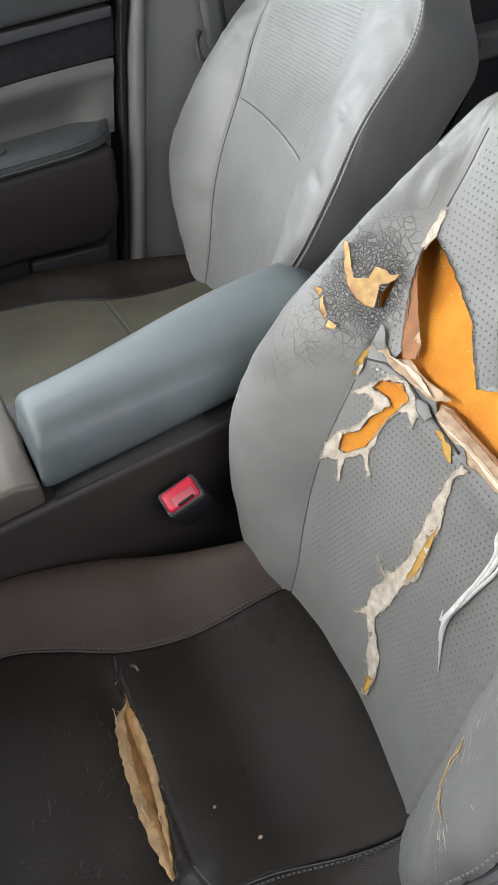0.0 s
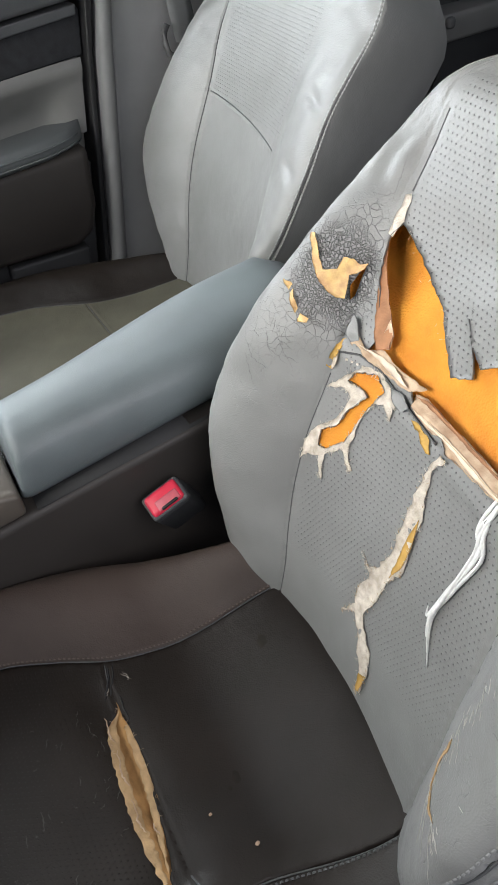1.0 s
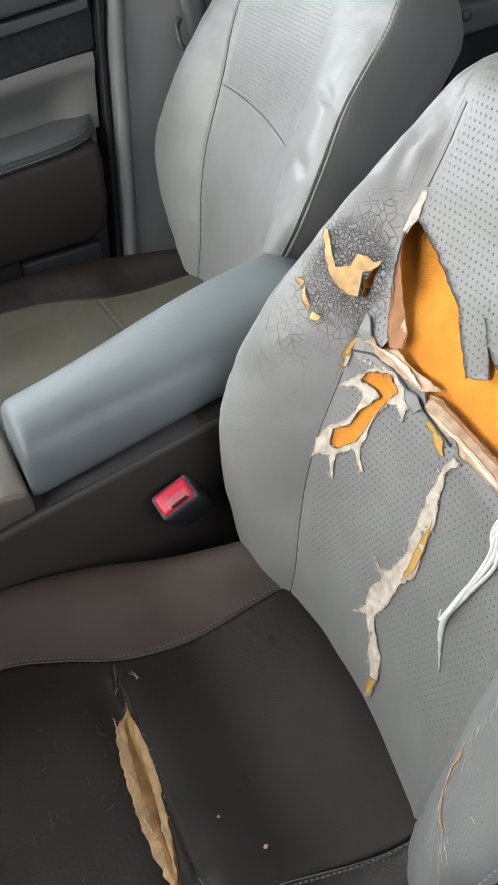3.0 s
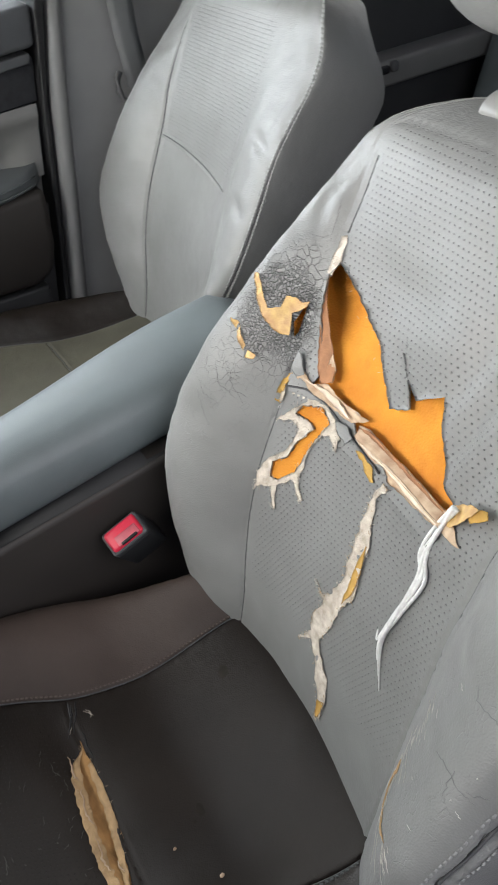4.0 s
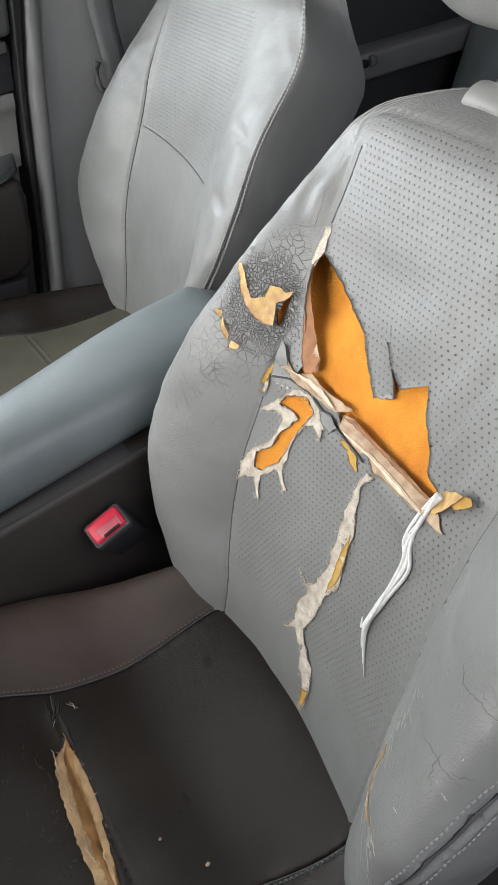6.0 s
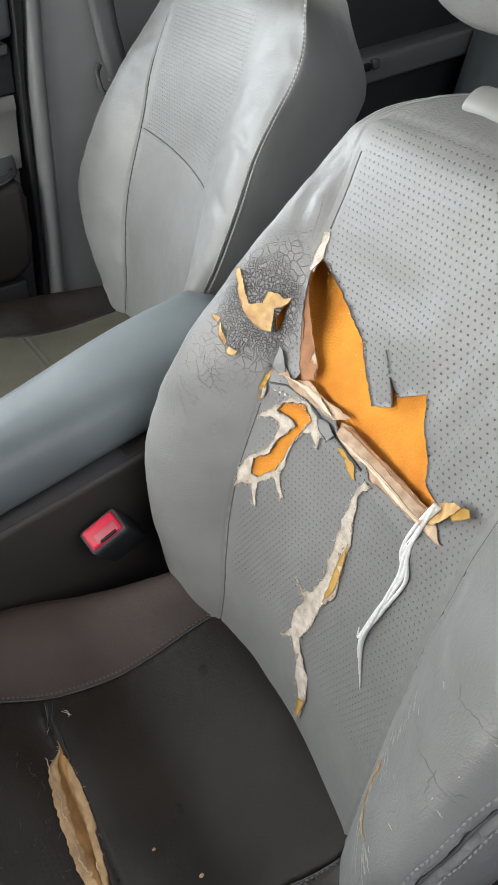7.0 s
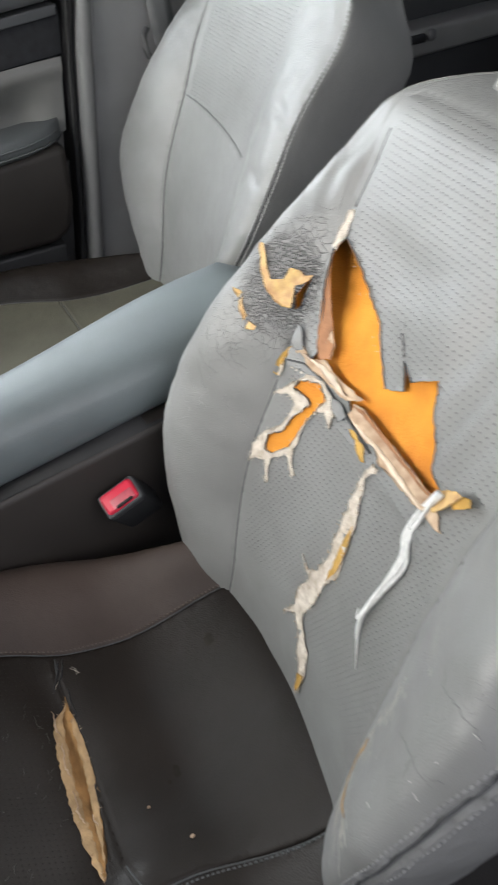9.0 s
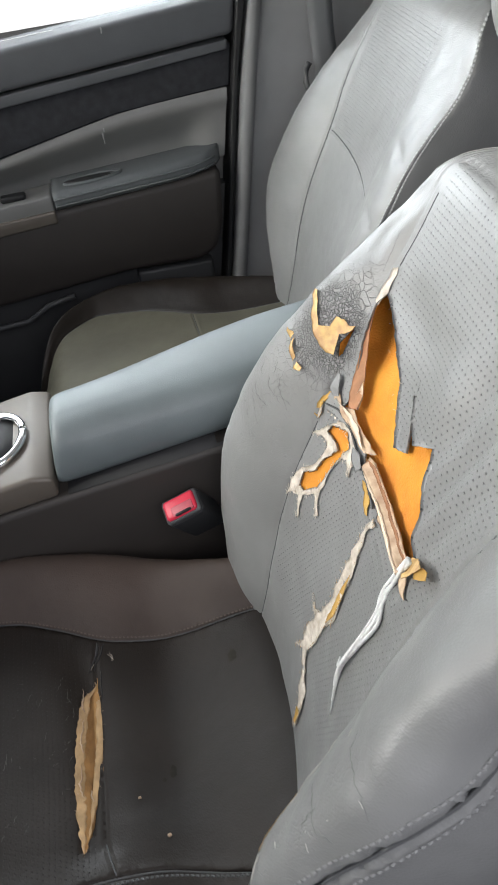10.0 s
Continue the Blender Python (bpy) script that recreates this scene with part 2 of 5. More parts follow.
def inside(x, y, poly):
    hit, k = False, len(poly)
    for i in range(k):
        (ax, ay), (bx, by) = poly[i], poly[(i + 1) % k]
        if (ay > y) != (by > y) and x < (bx - ax) * (y - ay) / (by - ay) + ax:
            hit = not hit
    return hit


def all_inside(xy, poly):
    """Which of the points lie inside the outline."""
    x, y = xy[:, 0], xy[:, 1]
    hit = np.zeros(len(xy), bool)
    q = np.array(poly, float)
    for (ax, ay), (bx, by) in zip(q, np.roll(q, -1, 0)):
        if ay != by:
            hit ^= ((ay > y) != (by > y)) & (x < (bx - ax) * (y - ay) / (by - ay) + ax)
    return hit


def all_distances(xy, line):
    best = np.full(len(xy), 9.0)
    for (ax, ay), (bx, by) in zip(line, line[1:]):
        d = np.array((bx - ax, by - ay), float)
        w = xy - np.array((ax, ay))
        t = np.clip(w @ d / max(1e-12, d @ d), 0, 1)
        best = np.minimum(best, np.hypot(*(w - t[:, None] * d).T))
    return best


def ragged(poly, step, amount, rng):
    """The outline cut into short pieces and frayed."""
    out, k = [], len(poly)
    for i in range(k):
        (ax, ay), (bx, by) = poly[i], poly[(i + 1) % k]
        d = math.hypot(bx - ax, by - ay)
        m = max(1, int(d / step))
        for j in range(m):
            s = j / m
            e = 0 if j == 0 else rng.uniform(-amount, amount)
            out.append((ax + (bx - ax) * s - (by - ay) / d * e, ay + (by - ay) * s + (bx - ax) / d * e))
    return out


def line_distance(x, y, line):
    best = 9.0
    for (ax, ay), (bx, by) in zip(line, line[1:]):
        dx, dy = bx - ax, by - ay
        s = max(0.0, min(1.0, ((x - ax) * dx + (y - ay) * dy) / (dx * dx + dy * dy)))
        best = min(best, math.hypot(x - ax - s * dx, y - ay - s * dy))
    return best


# ---- seats: covers are smooth surfaces over (a, v), a across and v along ----
SEAM = 0.133


class Backrest:
    VS = [-0.08, 0.0, 0.05, 0.10, 0.15, 0.20, 0.25, 0.33, 0.40, 0.475, 0.53, 0.57, 0.594, 0.612, 0.622, 0.628]
    WS = [0.125, 0.145, 0.172, 0.210, 0.240, 0.260, 0.264, 0.244, 0.218, 0.199, 0.181, 0.157, 0.133, 0.100, 0.063, 0.012]
    HS = [0.25, 0.32, 0.5, 0.78, 0.98, 1.05, 1.0, 0.95, 0.70, 0.32, 0.10, 0.0, 0.0, 0.0, 0.0, 0.0]
    A = [0.0, 0.03, 0.065, 0.10, 0.13, 0.155, 0.20, 0.26, 0.30]
    FU = [0.0, 0.2, 0.48, 0.76, 0.94, 1.0, 0.98, 0.86, 0.74]
    FN = [0.0, 0.022, 0.044, 0.052, 0.036, 0.006, -0.05, -0.12, -0.16]
    V0, V1, A1 = -0.08, 0.628, SEAM + 0.30

    def __init__(self, origin, yaw, lean, centre=0.017, sides=None):
        y, l = radians(yaw), radians(lean)
        self.o, self.centre = Vector(origin), centre
        self.sides = sides or {1: [1.0] * 6, -1: [1.55, 1.10, 0.98, 1.03, 1.08, 1.04]}
        self.cache = {}
        f, z = Vector((-math.cos(y), math.sin(y), 0)), Vector((0, 0, 1))
        self.eu = Vector((math.sin(y), math.cos(y), 0))
        self.ev = math.cos(l) * z - math.sin(l) * f
        self.en = math.cos(l) * f + math.sin(l) * z

    def seam(self, v, side=1):
        if side < 0:
            return min(spline(v, [-0.08, 0.10, 0.20, 0.30, 0.36, 0.47, 0.63], [0.150, 0.149, 0.143, 0.135, 0.133, 0.138, 0.139]), 0.9 * self.width(v, side))
        return min(spline(v, [-0.08, 0.02, 0.10, 0.16, 0.24, 0.34, 0.47, 0.56, 0.63], [0.095, 0.10, 0.107, 0.122, 0.132, 0.133, 0.138, 0.139, 0.139]),
                   0.9 * self.width(v, side))

    def width(self, v, side=1):
        return spline(v, self.VS, self.WS) * spline(v, [0.0, 0.12, 0.22, 0.33, 0.46, 0.62], self.sides[side])

    def row(self, v, side):
        key = (round(v, 5), side)
        if key not in self.cache:
            self.cache[key] = (self.seam(v, side), self.width(v, side), spline(v, self.VS, self.HS) * (1.0 if side > 0 else spline(v, [0.0, 0.12, 0.22, 0.32, 0.46], self.outer)))
        return self.cache[key]

    outer = [1.5, 1.5, 1.4, 1.15, 0.95]
    deep = 1.0
    bend = staticmethod(lambda a, v: 0.0)

    def flat(self, a, v):
        """(u, n) in the backrest's own plane."""
        s, w, hs = self.row(v, 1 if a >= 0 else -1)
        nc = -0.022 + 0.032 * smooth_step((v + 0.06) / 0.34)
        roll = -0.05 * max(0.0, (v - 0.565) / 0.063) ** 2
        cup = 0.014 * (1 - 0.6 * smooth_step((v - 0.40) / 0.14))
        dome = 0.008 * smooth_step((v - 0.42) / 0.14)
        if abs(a) <= SEAM:
            return a / SEAM * s, nc + cup * (a / SEAM) ** 2 + roll - dome * (abs(a) / SEAM * s / w) ** 3
        b = abs(a) - SEAM
        u = s + spline(b, self.A, self.FU) * (w - s)
        fn = spline(b, self.A, self.FN)
        n = nc + cup + (fn * hs if fn > 0 else fn * (self.deep if a < 0 else 1.0) * (1 - 0.45 * smooth_step((v - 0.5) / 0.12)))
        return math.copysign(u, a), n + roll - dome * (u / w) ** 3

    def a_of(self, u, v):
        side = 1 if u >= 0 else -1
        s = self.row(v, side)[0]
        if abs(u) <= s:
            return u / s * SEAM
        best = min(range(81), key=lambda k: abs(abs(self.flat(side * (SEAM + k * 0.002), v)[0]) - abs(u)))
        return side * (SEAM + best * 0.002)

    def at(self, a, v, lift=0.0):
        a, v, lift = float(a), float(v), float(lift)

        def p(a, v):
            u, n = self.flat(a, v)
            return self.o + (u + self.centre) * self.eu + v * self.ev + n * self.en
        q = p(a, v)
        if not lift:
            return q
        e = 0.002
        va, vb = (v - e, v) if v + e > self.V1 else (v, v + e)
        nrm = (p(a + e, v) - p(a - e, v)).cross(p(a, vb) - p(a, va))
        nrm = -nrm.normalized() if nrm.length > 1e-12 else self.en.copy()
        return q + lift * nrm

    def on(self, u, v, lift=0.0):
        return self.at(self.a_of(u, v), v, lift)

    def plane(self, a, v):
        return self.flat(a, v)[0], v


class Cushion:
    """v runs from the bight to the front, a across."""
    V0, V1, A1 = -0.03, 0.56, SEAM + 0.24
    bend = staticmethod(lambda a, v: 0.0)
    A = [0.0, 0.03, 0.06, 0.09, 0.115, 0.14, 0.19, 0.24]
    FU = [0.0, 0.27, 0.55, 0.80, 0.95, 1.0, 1.0, 0.98]
    FN = [0.0, 0.012, 0.026, 0.030, 0.018, -0.012, -0.065, -0.12]

    def __init__(self, x0, yc, z0, yaw=0.0, centre_up=0.0, rear=0.046):
        self.rear = rear
        self.x0, self.yc, self.z0, self.yaw, self.centre_up = x0, yc, z0, radians(yaw), centre_up

    inner, outboard = [1.0, 1.0, 1.0, 1.0], None

    def seam(self, v, side=1):
        if side < 0 and self.outboard:
            return spline(v, [-0.03, 0.07, 0.15, 0.19, 0.26, 0.56], self.outboard)
        return spline(v, [-0.03, 0.0, 0.11, 0.20, 0.26, 0.32, 0.56], [0.11, 0.112, 0.132, 0.154, 0.188, 0.215, 0.25])

    def width(self, v):
        return spline(v, [-0.03, 0.03, 0.08, 0.15, 0.24, 0.30, 0.36, 0.42, 0.47, 0.52, 0.56], [0.17, 0.185, 0.218, 0.262, 0.290, 0.296, 0.288, 0.255, 0.205, 0.14, 0.08])

    def flat(self, a, v):
        s, w = self.seam(v, 1 if a >= 0 else -1), self.width(v)
        s = min(s, 0.86 * w)
        top = 0.02 * v + self.rear * smooth_step((0.15 - v) / 0.15) - 0.16 * max(0.0, (v - 0.46) / 0.10) ** 2.2
        top += self.centre_up * (1 - min(1, (a / SEAM) ** 2)) * smooth_step(v / 0.1)
        if abs(a) <= SEAM:
            return a / SEAM * s, top + 0.008 * (a / SEAM) ** 2
        b = abs(a) - SEAM
        u = s + spline(b, self.A, self.FU) * (w - s)
        fn = spline(b, self.A, self.FN)
        if fn > 0:
            fn *= spline(v, [0.0, 0.1, 0.2, 0.32], self.inner) if a > 0 or not self.outboard else 0.35
        return math.copysign(u, a), top + 0.008 + fn

    def a_of(self, u, v):
        s = min(self.seam(v, 1 if u >= 0 else -1), 0.86 * self.width(v))
        if abs(u) <= s:
            return u / s * SEAM
        best = min(range(36), key=lambda k: abs(abs(self.flat(math.copysign(SEAM + k * 0.004, u), v)[0]) - abs(u)))
        return math.copysign(SEAM + best * 0.004, u)

    def at(self, a, v, lift=0.0):
        a, v, lift = float(a), float(v), float(lift)

        def p(a, v):
            u, n = self.flat(a, v)
            return Vector((self.x0 - v * math.cos(self.yaw) + u * math.sin(self.yaw), self.yc + u * math.cos(self.yaw) + v * math.sin(self.yaw), self.z0 + n))
        q = p(a, v)
        if not lift:
            return q
        e = 0.002
        nrm = (p(a, v + e) - p(a, v - e)).cross(p(a + e, v) - p(a - e, v)).normalized()
        if nrm.z < 0 and abs(a) < SEAM + 0.1:
            nrm = -nrm
        return q + lift * nrm

    def on(self, u, v, lift=0.0):
        return self.at(self.a_of(u, v), v, lift)

    def plane(self, a, v):
        return self.flat(a, v)[0], v


def sheet(surf, grid, outer, holes=(), seams=(), lift=None, thick=0.0025, perf=None, crack=None, groove=0.0022, welts=None):
    """A cover cut to the outer outline in (a, v), with torn holes and seam grooves, and a real edge thickness."""
    rng = random.Random(7)
    pts, edges = [], []

    def chain(line, closed):
        i = len(pts)
        pts.extend(line)
        k = len(line)
        edges.extend((i + j, i + (j + 1) % k) for j in range(k if closed else k - 1))
    chain(outer, True)
    for h in holes:
        chain(h, True)
    marks = []
    for s in seams:
        fine = []
        for (ax, ay), (bx, by) in zip(s, s[1:]):
            m = max(1, int(math.hypot(bx - ax, by - ay) / 0.006))
            fine += [(ax + (bx - ax) * j / m, ay + (by - ay) * j / m) for j in range(m)]
        fine.append(s[-1])
        marks.append(fine)
        for off in (-0.0065, -0.0032, 0.0, 0.0032, 0.0065):
            row = []
            for j, (x, y) in enumerate(fine):
                (px, py), (qx, qy) = fine[max(0, j - 1)], fine[min(len(fine) - 1, j + 1)]
                d = math.hypot(qx - px, qy - py) or 1
                row.append((x - (qy - py) / d * off, y + (qx - px) / d * off))
            ok = all_inside(np.array(row), outer)
            for h in holes:
                ok &= ~all_inside(np.array(row), h)
            if off == 0.0:
                base, run = len(pts), np.cumsum(ok)
                edges.extend((base + run[j] - 1, base + run[j]) for j in range(len(ok) - 1)
                             if ok[j] and ok[j + 1] and math.dist(row[j], row[j + 1]) < 0.012)
            pts.extend(q for q, k in zip(row, ok) if k)
    a0, a1 = min(p[0] for p in outer), max(p[0] for p in outer)
    v0, v1 = min(p[1] for p in outer), max(p[1] for p in outer)
    na, nv = max(2, int((a1 - a0) / grid)), max(2, int((v1 - v0) / grid))
    taken = {(round(x / (grid * 0.5)), round(y / (grid * 0.5))) for x, y in pts}
    extra = []
    for i in range(na + 1):
        for j in range(nv + 1):
            q = (a0 + (a1 - a0) * i / na + (0.25 * grid if j % 2 else -0.25 * grid), v0 + (v1 - v0) * j / nv)
            key = (round(q[0] / (grid * 0.5)), round(q[1] / (grid * 0.5)))
            if key not in taken:
                extra.append(q)
    keep = all_inside(np.array(extra), outer) if extra else []
    pts.extend(q for q, k in zip(extra, keep) if k)
    res = delaunay_2d_cdt([Vector(q) for q in pts], edges, [], 0, 1e-6)
    vs, faces = res[0], res[2]
    bm = bmesh.new()
    uvl = bm.loops.layers.uv.new("uv")
    pl, cl = bm.verts.layers.float.new("perf"), bm.verts.layers.float.new("crack")
    made = []
    flat = np.array([tuple(q) for q in vs])
    near = [all_distances(flat, s) for s in marks] if groove else []
    for i, q in enumerate(vs):
        a, v = q
        up = lift(a, v) if callable(lift) else (lift or 0.0)
        for k, s in enumerate(near):
            d, g = float(s[i]), groove * (welts.get(k, 1.0) if welts else 1.0)
            if d < 0.009:
                up += -g * max(0, 1 - d / 0.0022) + g * 0.45 * math.exp(-((d - 0.0042) / 0.0018) ** 2)
        w = bm.verts.new(surf.at(a, v, up))
        w[pl] = perf(a, v) if perf else 0.0
        w[cl] = crack(a, v) if crack else 0.0
        made.append(w)
    mids = np.array([flat[list(f)].mean(0) for f in faces])
    ok = all_inside(mids, outer)
    for h in holes:
        ok &= ~all_inside(mids, h)
    for f, k in zip(faces, ok):
        if not k:
            continue
        face = bm.faces.new([made[i] for i in f])
        for loop, i in zip(face.loops, f):
            loop[uvl].uv = surf.plane(*vs[i])
    loose = [w for w in bm.verts if not w.link_faces]
    bmesh.ops.delete(bm, geom=loose, context="VERTS")
    bm.normal_update()
    if thick:
        rim = [e for e in bm.edges if len(e.link_faces) == 1]
        ext = bmesh.ops.extrude_edge_only(bm, edges=rim)
        fresh = [g for g in ext["geom"] if isinstance(g, bmesh.types.BMVert)]
        for w in fresh:
            base = next((e.other_vert(w) for e in w.link_edges if e.other_vert(w) not in fresh), None)
            if base is not None:
                w.co = base.co - base.normal * thick
    return bm


def rect(a0, a1, v0, v1, step=0.02):
    out = []
    for (p, q), (r, s) in (((a0, v0), (a1, v0)), ((a1, v0), (a1, v1)), ((a1, v1), (a0, v1)), ((a0, v1), (a0, v0))):
        m = max(1, int(math.hypot(r - p, s - q) / step))
        out += [(p + (r - p) * j / m, q + (s - q) * j / m) for j in range(m)]
    return out


def patch(name, surf, outline, mat, parent, lift=0.0015, fray=0.0008, curl=None, label="", thick=0.0005, holes=(), grid=0.004, plan=False):
    """A torn scrap that lies on the cover; its outline is in (a, v), or in plan."""
    rng = random.Random(len(name) * 31 + len(outline))
    to_a = lambda poly: [(surf.a_of(u, v), v) for u, v in poly] if plan else poly
    outer = to_a(ragged(outline, 0.004, fray, rng))
    wave = lambda a, v: (0.6 * lift + surf.bend(a, v) + (curl(a, v) if curl else 0.0)
                         + 0.0006 * noise.noise(Vector((a * 210, v * 210, 3.0))))
    bm = sheet(surf, grid, outer, [to_a(ragged(h, 0.004, fray, rng)) for h in holes], (), wave, thick, groove=0)
    return part(name, bm, mat, parent, label)


def stitches(name, surf, line, offset, parent, length=0.0038, gap=0.0050, mat=None):
    """Single stitches along a seam, joined into one part."""
    bm = bmesh.new()
    walked = 0.0
    pts = []
    for (ax, ay), (bx, by) in zip(line, line[1:]):
        d = math.hypot(bx - ax, by - ay)
        s = (gap - walked) % gap
        while s < d:
            pts.append((ax + (bx - ax) * s / d, ay + (by - ay) * s / d, (bx - ax) / d, (by - ay) / d))
            s += gap
        walked = (walked + d) % gap
    for x, y, dx, dy in pts:
        x, y = x - dy * offset, y + dx * offset
        h = 0.0008 + surf.bend(x, y)
        p = surf.at(x - dx * length / 2, y - dy * length / 2, h)
        q = surf.at(x + dx * length / 2, y + dy * length / 2, h)
        up = (surf.at(x, y, 0.002) - surf.at(x, y)).normalized()
        along = (q - p).normalized()
        side = along.cross(up) * 0.0008
        mid = (p + q) / 2 + up * 0.0011
        va = [bm.verts.new(c) for c in (p - side, p + side, q + side, q - side, mid + side * 1.3, mid - side * 1.3)]
        bm.faces.new((va[0], va[1], va[4], va[5]))
        bm.faces.new((va[5], va[4], va[2], va[3]))
        bm.faces.new((va[1], va[2], va[4]))
        bm.faces.new((va[0], va[5], va[3]))
    ob = part(name, bm, mat or STITCH, parent)
    ob["kind"] = "stuff"
    return ob


def seam_thread(surf, line, parent, r=0.0009, lift=-0.0011, name="seam", mat=None):
    """The dark sewn line at the bottom of a seam."""
    fine = []
    for (ax, ay), (bx, by) in zip(line, line[1:]):
        k = max(1, int(math.hypot(bx - ax, by - ay) / 0.004))
        fine += [(ax + (bx - ax) * j / k, ay + (by - ay) * j / k) for j in range(k)]
    line = fine + [line[-1]]
    return part(name, tube([surf.at(a, v, lift + surf.bend(a, v)) for a, v in line], r, 5), mat or SEAM_DARK, parent)


def marks_on(name, surf, lines, r, lift, mat, parent, seed, jitter=0.0012):
    """Fine creases or scratches, joined into one part."""
    g = random.Random(seed)
    bm = bmesh.new()
    for line in lines:
        fine = []
        for (ax, ay), (bx, by) in zip(line, line[1:]):
            for j in range(6):
                t = j / 6
                fine.append((ax + (bx - ax) * t + g.uniform(-jitter, jitter), ay + (by - ay) * t + g.uniform(-jitter, jitter)))
        fine.append(line[-1])
        k = len(fine)
        one = tube([surf.at(a, v, lift + surf.bend(a, v)) for a, v in fine], r, 5, [0.25 + 0.75 * math.sin(math.pi * (i + 0.3) / (k - 0.4)) * g.uniform(0.6, 1.1) for i in range(k)])
        me = bpy.data.meshes.new("tmp")
        one.to_mesh(me)
        one.free()
        bm.from_mesh(me)
        bpy.data.meshes.remove(me)
    ob = part(name, bm, mat, parent)
    ob["kind"] = "stuff"
    return ob


def fringe(name, surf, outline, count, parent, mat, seed, length=0.004, r=0.00022, lift=0.0028):
    """Loose fibres along a torn edge, joined into one part."""
    g = random.Random(seed)
    lines, k = [], len(outline)
    cx, cy = sum(q[0] for q in outline) / k, sum(q[1] for q in outline) / k
    for _ in range(count):
        i, t = g.randrange(k), g.random()
        (ax, ay), (bx, by) = outline[i], outline[(i + 1) % k]
        x, y = ax + (bx - ax) * t, ay + (by - ay) * t
        nx, ny = by - ay, ax - bx
        d = math.hypot(nx, ny) or 1
        side = g.choice((-1, 1))
        turn = g.uniform(-0.9, 0.9)
        h = length * g.uniform(0.4, 1.3)
        dx, dy = side * nx / d, side * ny / d
        dx, dy = dx * math.cos(turn) - dy * math.sin(turn), dx * math.sin(turn) + dy * math.cos(turn)
        lines.append([(x - 0.3 * h * dx, y - 0.3 * h * dy), (x + 0.3 * h * dx, y + 0.3 * h * dy), (x + h * dx + g.gauss(0, 0.0006), y + h * dy + g.gauss(0, 0.0006))])
    return marks_on(name, surf, lines, r, lift, mat, parent, seed + 1, 0.0002)


def headrest(seat, back):
    """Padded headrest on two chrome posts with plastic collars."""
    for s in (-1, 1):
        base = back.o + (back.centre - 0.023 + s * 0.070) * back.eu + 0.603 * back.ev - 0.030 * back.en
        up = (back.ev + 0.27 * back.en).normalized()
        part("post", tube([base - up * 0.02, base + up * 0.12], 0.0075, 16), CHROME, seat, "chrome headrest post")
        turn = Matrix((back.eu, -back.en, back.ev)).transposed().to_4x4()
        c = base + 0.012 * back.ev
        bm = rounded_box((0.058, 0.046, 0.022), 0.009, 4)
        for w in bm.verts:
            k = 1.0 - 0.28 * (w.co.z / 0.026 + 0.5)
            w.co.x, w.co.y = w.co.x * k, w.co.y * k
        bmesh.ops.transform(bm, matrix=Matrix.Translation(c) @ turn, verts=bm.verts)
        part("post_collar", bm, HEADREST_PLASTIC, seat, "grey plastic headrest collar")
    up = (back.ev + 0.27 * back.en).normalized()
    c = back.o + (back.centre - 0.023) * back.eu + 0.616 * back.ev - 0.036 * back.en + up * 0.112 + 0.022 * back.en
    bm = bmesh.new()
    bmesh.ops.create_icosphere(bm, subdivisions=5, radius=1.0)
    for w in bm.verts:
        x, y, z = w.co
        k = (abs(x) ** 3.2 + abs(y) ** 3.2 + abs(z) ** 3.2) ** (-1 / 3.2)
        x, y, z = x * k, y * k, z * k
        # wings come forward at both ends; the underside is hollowed in the middle behind the front lip
        y += 0.28 * x * x
        if z < -0.3:
            hollow = math.exp(-(x / 0.55) ** 2) * math.exp(-((y + 0.1) / 0.5) ** 2)
            z += 0.30 * hollow
        w.co = (x * 0.135, y * 0.058, z * 0.082)
    rot = Matrix((back.eu, back.en, up)).transposed().to_4x4()
    bmesh.ops.transform(bm, matrix=Matrix.Translation(c) @ rot, verts=bm.verts)
    bmesh.ops.recalc_face_normals(bm, faces=bm.faces)
    part("headrest", bm, GREY_LEATHER, seat, "grey leather padded headrest")


HEADREST_PLASTIC = material("warm_grey_plastic", (0.24, 0.235, 0.225), 0.45, mottle=0.06)


def back_shell(seat, back):
    """Hard shell that closes the rear of the backrest."""
    bm = bmesh.new()
    rows = []
    for v in [float(q) for q in np.linspace(-0.06, 0.6, 24)]:
        u0, n0 = back.flat(back.A1 - 0.004, v)
        row = []
        for k in range(13):
            s = -1 + k / 6
            u = s * u0
            n = n0 - 0.022 * (1 - s ** 4)
            row.append(bm.verts.new(back.o + (u + back.centre) * back.eu + v * back.ev + n * back.en))
        rows.append(row)
    for a, b in zip(rows, rows[1:]):
        for k in range(12):
            bm.faces.new((a[k], b[k], b[k + 1], a[k + 1]))
    part("back_shell", bm, MIDPLASTIC, seat, "dark grey seat back shell")


def seat_base(seat, cush):
    bm = rounded_box((0.44, 0.40, 0.16), 0.02, 3, (cush.x0 - 0.25, cush.yc, cush.z0 - 0.20))
    part("seat_base", bm, PLASTIC, seat, "black plastic seat base")
    for s in (-1, 1):
        part("seat_rail", rounded_box((0.52, 0.045, 0.05), 0.006, 2, (cush.x0 - 0.24, cush.yc + s * 0.17, 0.045)), PLASTIC, seat, "black steel seat rail")
    part("seat_pedestal", rounded_box((0.40, 0.34, 0.12), 0.01, 2, (cush.x0 - 0.24, cush.yc, 0.10)), PLASTIC, seat)


